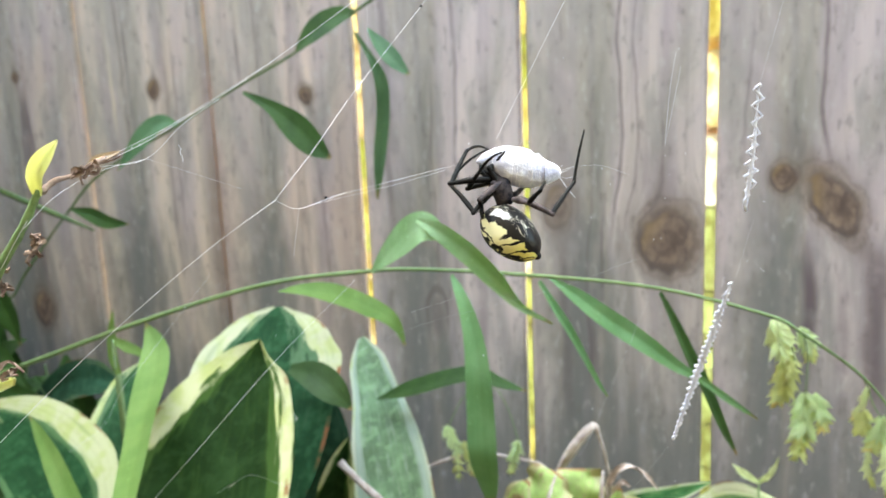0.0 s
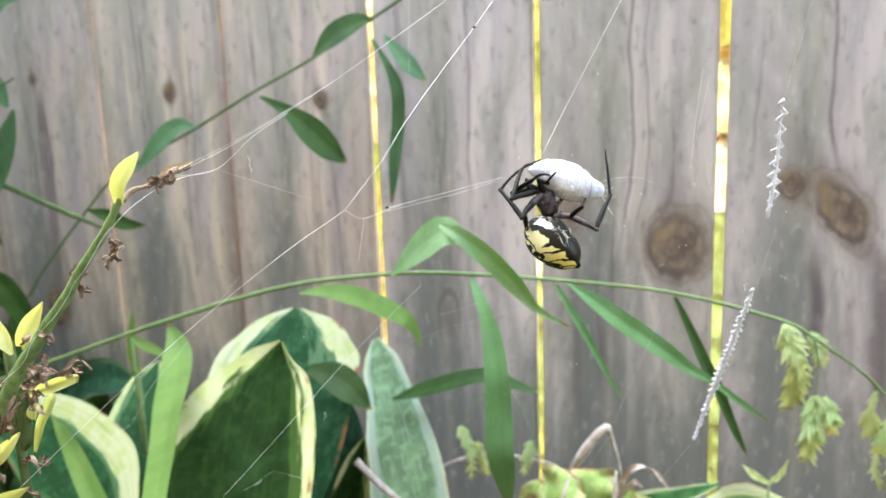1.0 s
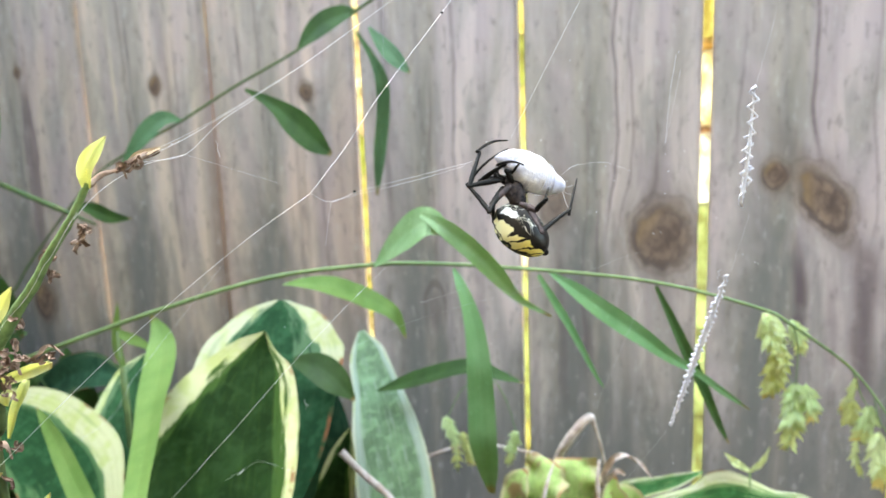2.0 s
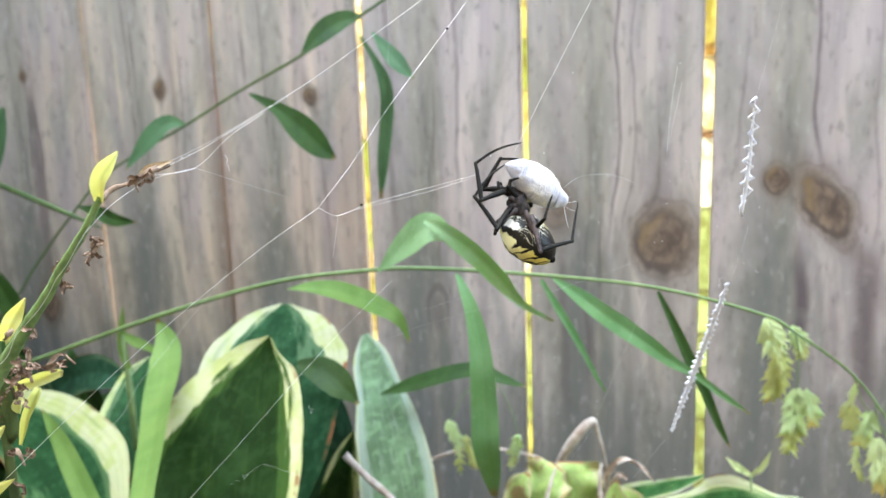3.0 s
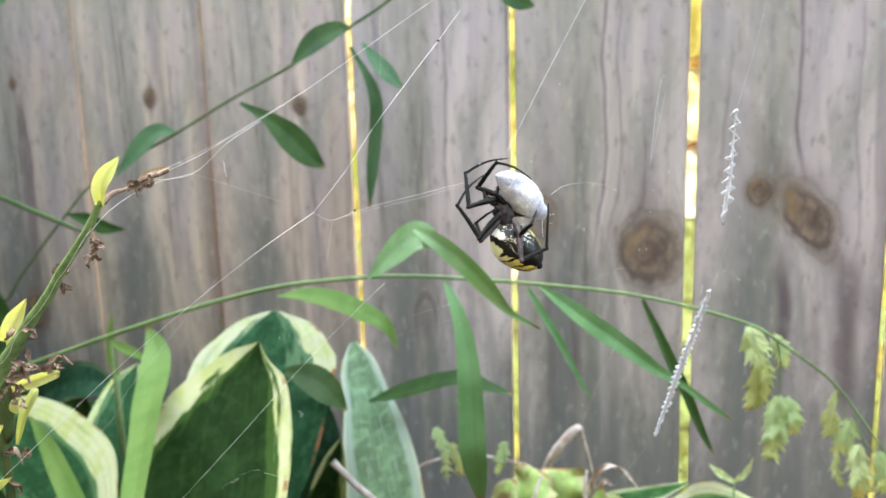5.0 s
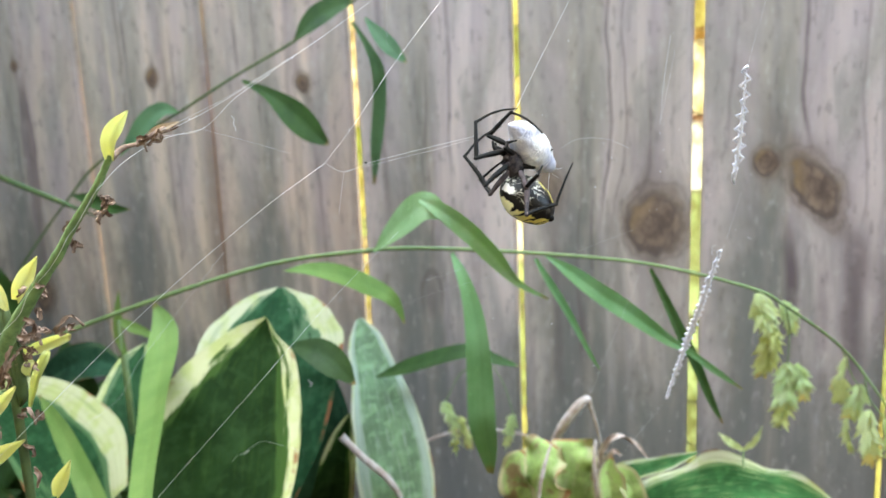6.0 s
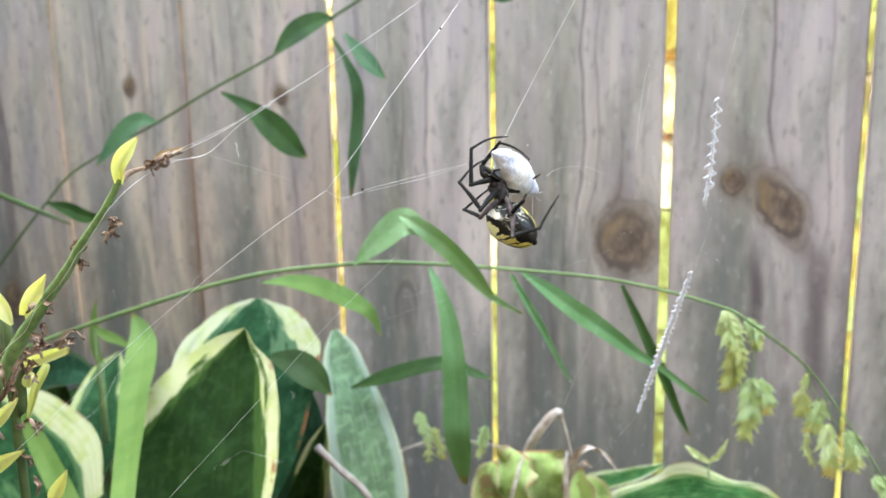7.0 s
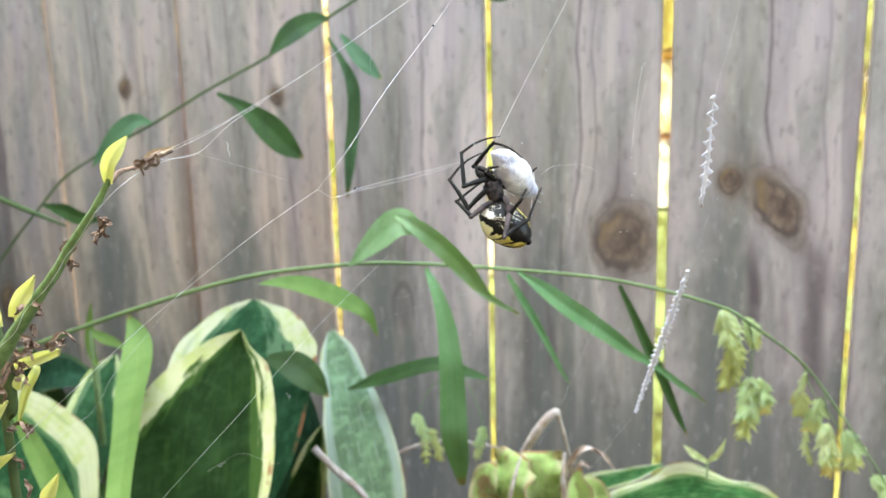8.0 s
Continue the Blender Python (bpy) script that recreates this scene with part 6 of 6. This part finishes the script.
LEGS["e"] = (-1, 1, 1, [
        (0, (1.6, 8), (8.5, 4.1), (14.1, 11.1), (16.9, 22.6)),
        (0.5, (1.6, 7.6), (10.6, 4.1), (15.9, 10.3), (18, 21.9)),
        (1, (1.6, 7.3), (9.2, 3.1), (13.4, 11), (13.1, 22)),
        (1.5, (1.5, 6.3), (6, 1.3), (11.1, 7.8), (12.6, 17.4))] + [
        (3, (0.5, 5.9), (1.8, -2.8), (10.2, -0.8), (12.7, 8.7)),
        (4, (0.5, 5.1), (1.2, -3.4), (8.6, -2.2), (11.2, 8.6)),
        (4.5, (0.3, 4.8), (0.5, -3.2), (7.7, -0.5), (8, 11.2)),
        (6, (-0.4, 4.3), (-1.6, -3.8), (6.6, -1.5), (11.6, 8.8)),
        (6.5, (-0.6, 4.2), (-3.1, -3.6), (6.1, -0.3), (10.5, 6.7)),
        (7, (-0.1, 4.3), (-1.5, -3.2), (6.6, -1.2), (12.8, 7.6)),
        (7.5, (0.6, 4.5), (-1.3, -3.2), (6.6, -2.1), (15.3, 4.3)),
        (8, (1.1, 4.7), (-1.8, -3.3), (5.5, 1.1), (10.1, 9.6))])
LEGS["f"] = (-1, -1, 1, [
        (0, (0.5, 7.8), (3.5, 6.8), (5.9, 9.4), (7.6, 11.5)), (1.5, (0.0, 6.3), (3.0, 6.3), (5.0, 8.3), (6.9, 10.3)),
        (3, (-1.0, 6.9), (0.5, 2.0), (3.1, 4.9), (5.4, 10.7)), (4.5, (-0.8, 6.9), (0.5, 2.9), (2.9, 5.3), (4.8, 9.3)),
        (6.5, (-2.2, 7.0), (-1.4, 3.1), (1.1, 5.9), (3.1, 8.1)), (8, (-0.6, 7.4), (0.3, 2.5), (3.3, 6.3), (5.5, 9.4))])
LEGS["g"] = (1, 1, -1, [
        (0, (0.7, 8.5), (2.1, 9.4), (3.5, 10.4), (5.0, 11.6)), (1.5, (0.5, 8.8), (1.5, 9.2), (2.8, 10.1), (3.8, 10.9)),
        (3, (-2.0, 9.5), (1.0, 8.4), (2.0, 9.5), (3.3, 10.5)), (4.5, (-1.3, 8.5), (2.4, 8.0), (3.5, 10.7), (4.5, 12.3)),
        (6.5, (-2.2, 9.2), (1.7, 8.6), (4.5, 10.9), (7.5, 12.8)), (8, (-1.1, 10.2), (2.8, 10.2), (6.1, 12.4), (8.9, 15.0))])
LEGS["h"] = (-1, 1, -1, [
        (0, (-3.1, 12.2), (-4.5, 15.1), (-3.1, 16.2), (-1.1, 18.7)), (1.5, (-2.0, 12.3), (-3.0, 15.1), (-1.0, 14.3), (0.8, 16.6)),
        (3, (-2.6, 10.5), (-4.6, 13.0), (-4.1, 14.6), (-2.6, 15.3)), (4.5, (-2.9, 10.7), (-4.8, 13.3), (-4.3, 15.2), (0.3, 13.1)),
        (6.5, (-3.3, 12.0), (-5.3, 13.1), (-4.7, 14.5), (-3.9, 14.8)), (8, (-2.5, 11.8), (-5.0, 13.8), (-4.1, 15.1), (-2.2, 15.4))])


def stretch_out(path, signs, front):
    """Gives the flat joints of each time a depth, so that every piece keeps its length."""
    lengths = [max((Vector(row[n + 2]) - Vector(row[n + 1])).length for row in path) * 1.0 for n in range(3)]
    rows = []
    for t, *flat in path:
        y = -4.5 if front else -1.0 if signs[0] < 0 else 1.0
        near = 1 + y / EYE_AWAY
        joints = [Vector((flat[0][0] * near, y, flat[0][1] * near))]
        for n in range(3):
            deep = 0.0
            for _ in range(6):  # a joint nearer the eye looks larger
                near = 1 + (joints[-1].y + deep) / EYE_AWAY
                across, up = flat[n + 1][0] * near - joints[-1].x, flat[n + 1][1] * near - joints[-1].z
                deep = signs[n] * math.sqrt(max(lengths[n] ** 2 - across * across - up * up, 0.0))
            joints.append(joints[-1] + Vector((across, deep, up)).normalized() * lengths[n])
        rows.append((t, [q * MM for q in joints]))
    return [q * MM for q in lengths], rows


def along(a, b):
    """The pose of a piece that begins at a and points its z axis to b."""
    turn = (b - a).to_track_quat("Z", "Y").to_matrix().to_4x4()
    return Matrix.Translation(a) @ turn


def build_legs(spider):
    legs = []
    for key, (s0, s1, s2, path) in LEGS.items():
        lengths, rows = stretch_out(path, (s0, s1, s2), key in "ef")
        pieces = []
        for n, (name, radii, material) in enumerate((("leg", (0.58, 0.80, 0.84, 0.76, 0.66, 0.56), BROWN_LEG if key in "cef" else BLACK_LEG),
                                                     ("shin", (0.54, 0.66, 0.62, 0.56, 0.50, 0.46), BLACK_LEG), ("foot", (0.40, 0.35, 0.30, 0.16), BLACK_LEG))):
            size = lengths[n]
            bow = 0.07 if n == 2 and key in "abd" else 0.015
            bm = bmesh.new()
            tube(bm, [(0, 0, -0.3 * MM), (0, bow * size, size * 0.33), (0, bow * size, size * 0.66), (0, 0, size + 0.2 * MM)], [q * 0.92 * MM for q in radii], 5, 10, 0.10)
            if n < 2:  # the knee
                egg(bm, (0, 0, size), tuple(radii[-1] * k * MM for k in (1.06, 1.06, 1.5)), rings=8, sides=10)
            hairs = random.Random(n * 31 + ord(key))
            spots = []
            for i in range(int(size / (0.16 * MM))):
                t, a = hairs.random(), hairs.uniform(0, math.tau)
                w = between(radii, t) * 0.9 * MM
                spots.append((w * math.cos(a), w * math.sin(a) + bow * size * math.sin(math.pi * t), t * size))
            fuzz(bm, spots, (0.60, 0.55, 0.42)[n] * MM, ord(key) + n)
            pieces.append(part(name, bm, material, spider if n == 0 else pieces[0]))
        legs.append((pieces, rows))
    return legs


def build_prey():
    bm = bmesh.new()
    egg(bm, (0, 0, 0), (4.4 * MM, 4.2 * MM, 7.9 * MM), 0.06, rings=34, sides=38, lumps=0.11, seed=4.0)
    prey = tagged(part("wrapped_prey", bm, SHROUD), "insect wrapped in white silk, held by the spider", "wrapped prey")
    r = random.Random(8)
    for _ in range(16):
        z = r.uniform(-6, 4) * MM
        a0 = r.uniform(0, math.tau)
        pts = []
        for i in range(9):
            a = a0 + i * 0.5
            rad = 4.6 * MM * math.sqrt(max(0.05, 1 - ((z + i * 0.35 * MM) / (8.4 * MM)) ** 2))
            pts.append((rad * math.cos(a), rad * 0.96 * math.sin(a), z + i * 0.35 * MM))
        part("silk_wrap", tube(bmesh.new(), pts, [0.045 * MM, 0.045 * MM], 3, 5), SILK, prey)
    bm = bmesh.new()
    tube(bm, [(0.2 * MM, 0, -5.6 * MM), (0.7 * MM, 0, -7.4 * MM), (1.0 * MM, 0, -9.0 * MM), (1.1 * MM, 0, -9.6 * MM)], [3.2 * MM, 2.4 * MM, 1.5 * MM, 0.5 * MM], 6, 16, 0.05)
    part("silk_end", bm, SHROUD, prey)
    bm = bmesh.new()
    tube(bm, [(0, 0, 5.6 * MM), (-0.5 * MM, 0, 7.6 * MM), (-1.0 * MM, 0, 9.0 * MM), (-1.2 * MM, 0, 9.8 * MM)], [3.2 * MM, 2.1 * MM, 1.0 * MM, 0.25 * MM], 6, 16, 0.05)
    part("silk_end", bm, SHROUD, prey)
    part("loose_thread", tube(bmesh.new(), [tuple(q * MM for q in spot) for spot in ((0.6, 0, -9.0), (-1.0, 0.2, -11.0), (-2.4, 0.2, -12.8), (-3.4, 0, -14.2))], [0.10 * MM, 0.08 * MM, 0.06 * MM, 0.03 * MM], 5, 6), SILK, prey)
    for tail in ([(1.1, 0.3, -9.4), (1.9, 0.5, -10.6), (3.2, 0.5, -11.8)], [(0.4, -0.4, -9.2), (0.2, -0.8, -10.8), (0.9, -1.0, -12.4)], [(1.6, 0.2, -8.6), (3.0, 0.4, -9.6)]):
        part("loose_thread", tube(bmesh.new(), [tuple(q * MM for q in spot) for spot in tail], [0.05 * MM, 0.03 * MM], 4, 5), SILK, prey)
    return prey


spider, spider_body = build_spider()
spider_legs = build_legs(spider)
prey = build_prey()



SPIDER_PATH = [
    (0, 0.4190, -0.5120, 0.6766),
    (0.5, 0.4184, -0.5120, 0.6761),
    (1, 0.4182, -0.5120, 0.6764),
    (1.5, 0.4182, -0.5120, 0.6756),
    (2.8, 0.4185, -0.5120, 0.6755),
    (3, 0.4191, -0.5120, 0.6763),
    (3.5, 0.4189, -0.5120, 0.6760),
    (4, 0.4188, -0.5120, 0.6763),
    (4.5, 0.4189, -0.5120, 0.6765),
    (5.8, 0.4197, -0.5120, 0.6747),
    (6, 0.4189, -0.5120, 0.6759),
    (6.5, 0.4190, -0.5120, 0.6769),
    (7, 0.4186, -0.5120, 0.6761),
    (7.5, 0.4187, -0.5120, 0.6757),
    (8, 0.4184, -0.5120, 0.6758),
]
# the wrapped prey: time, (across, up) from the abdomen's middle in mm, slope in the plane, lean in depth
PREY_PATH = [
    (0, (2.4, 15.2), -17, 0), (1, (3.9, 15), -24, 8), (1.5, (2.8, 14.9), -28, 12), (3, (2.6, 13.7), -39, 20), (3.5, (2.1, 14), -34, 20), (4, (2.6, 13.1), -38, 24), (4.5, (1.8, 12.9), -42, 28), (6, (1.7, 13.5), -50, 34), (6.5, (1.2, 13), -52, 36), (7, (1.3, 14), -47, 32), (7.5, (2.1, 13.6), -48, 32), (8, (2.8, 13.6), -48, 32)]
# long axis of the abdomen as a slope in the plane, its lean in depth, and the roll that brings the belly round
ABDOMEN_PATH = [(0, -43, 8, 80), (1.5, -46, 12, 76), (3, -44, 20, 58), (4.5, -44, 22, 50), (6.5, -42, 22, 46), (8, -41, 22, 48)]
# the head: where its waist and its front lie
HEAD_PATH = [(0, (-0.7, 6.4), (-3.1, 14.6)), (1.5, (0.0, 6.3), (-2.5, 13.8)), (3, (-1.0, 5.6), (-3.6, 12.8)), (4.5, (-1.6, 5.3), (-4.3, 12.3)),
             (6.5, (-2.2, 6.4), (-4.7, 13.7)), (8, (-1.9, 6.1), (-3.9, 13.5))]


def at_time(rows, t):
    """The numbers of the rows, blended between the times."""
    times = [row[0] for row in rows]
    return [float(np.interp(t, times, [row[k] for row in rows])) for k in range(1, len(rows[0]))]


def motions():
    spots = {t: Vector((x, y, z)) for t, x, y, z in SPIDER_PATH}
    turn = pose(0, 0, 0, TILT, 0, TURN)
    walk(spider, [(t, Matrix.Translation(p) @ turn) for t, p in spots.items()])
    # abdomen: z runs from the spinnerets to the waist, x to the belly
    rows, heads = [], []
    for t, slope, lean, roll in ABDOMEN_PATH:
        a, b = radians(slope), radians(lean)
        tail = Vector((math.cos(a) * math.cos(b), -math.sin(b), math.sin(a) * math.cos(b)))
        z = -tail
        toward = Vector((0, -1, 0))
        x = (toward - z * toward.dot(z)).normalized()
        y = z.cross(x)
        base = Matrix((x, y, z)).transposed().to_4x4() @ pose(0, 0, 0, 0, 0, roll)
        rows.append((t, base))
    for t, waist, front in HEAD_PATH:
        a, b = Vector((waist[0], 0.0, waist[1])) * MM, Vector((front[0], 0.6, front[1])) * MM
        heads.append((t, along((a + b) / 2, b)))
    walk(spider_body["abdomen"], rows)
    walk(spider_body["head"], heads)
    for pieces, path in spider_legs:
        upper = [(t, along(j[0], j[1])) for t, j in path]
        walk(pieces[0], upper)
        for n in (1, 2):
            walk(pieces[n], [(t, m.inverted() @ along(j[n], j[n + 1])) for (t, m), (_, j) in zip(upper, path)])
    plain = [(t, x, z, slope, lean) for t, (x, z), slope, lean in PREY_PATH]
    rows = []
    for t, p in spots.items():
        x, z, slope, lean = at_time(plain, t)
        rows.append((t, Matrix.Translation(p) @ turn @ pose(x * MM, 1.5 * MM, z * MM) @ pose(0, 0, 0, 0, -slope, 0) @ pose(0, 0, 0, 0, 0, lean) @ pose(0, 0, 0, 0, -90, 0)))
    walk(prey, rows)


motions()
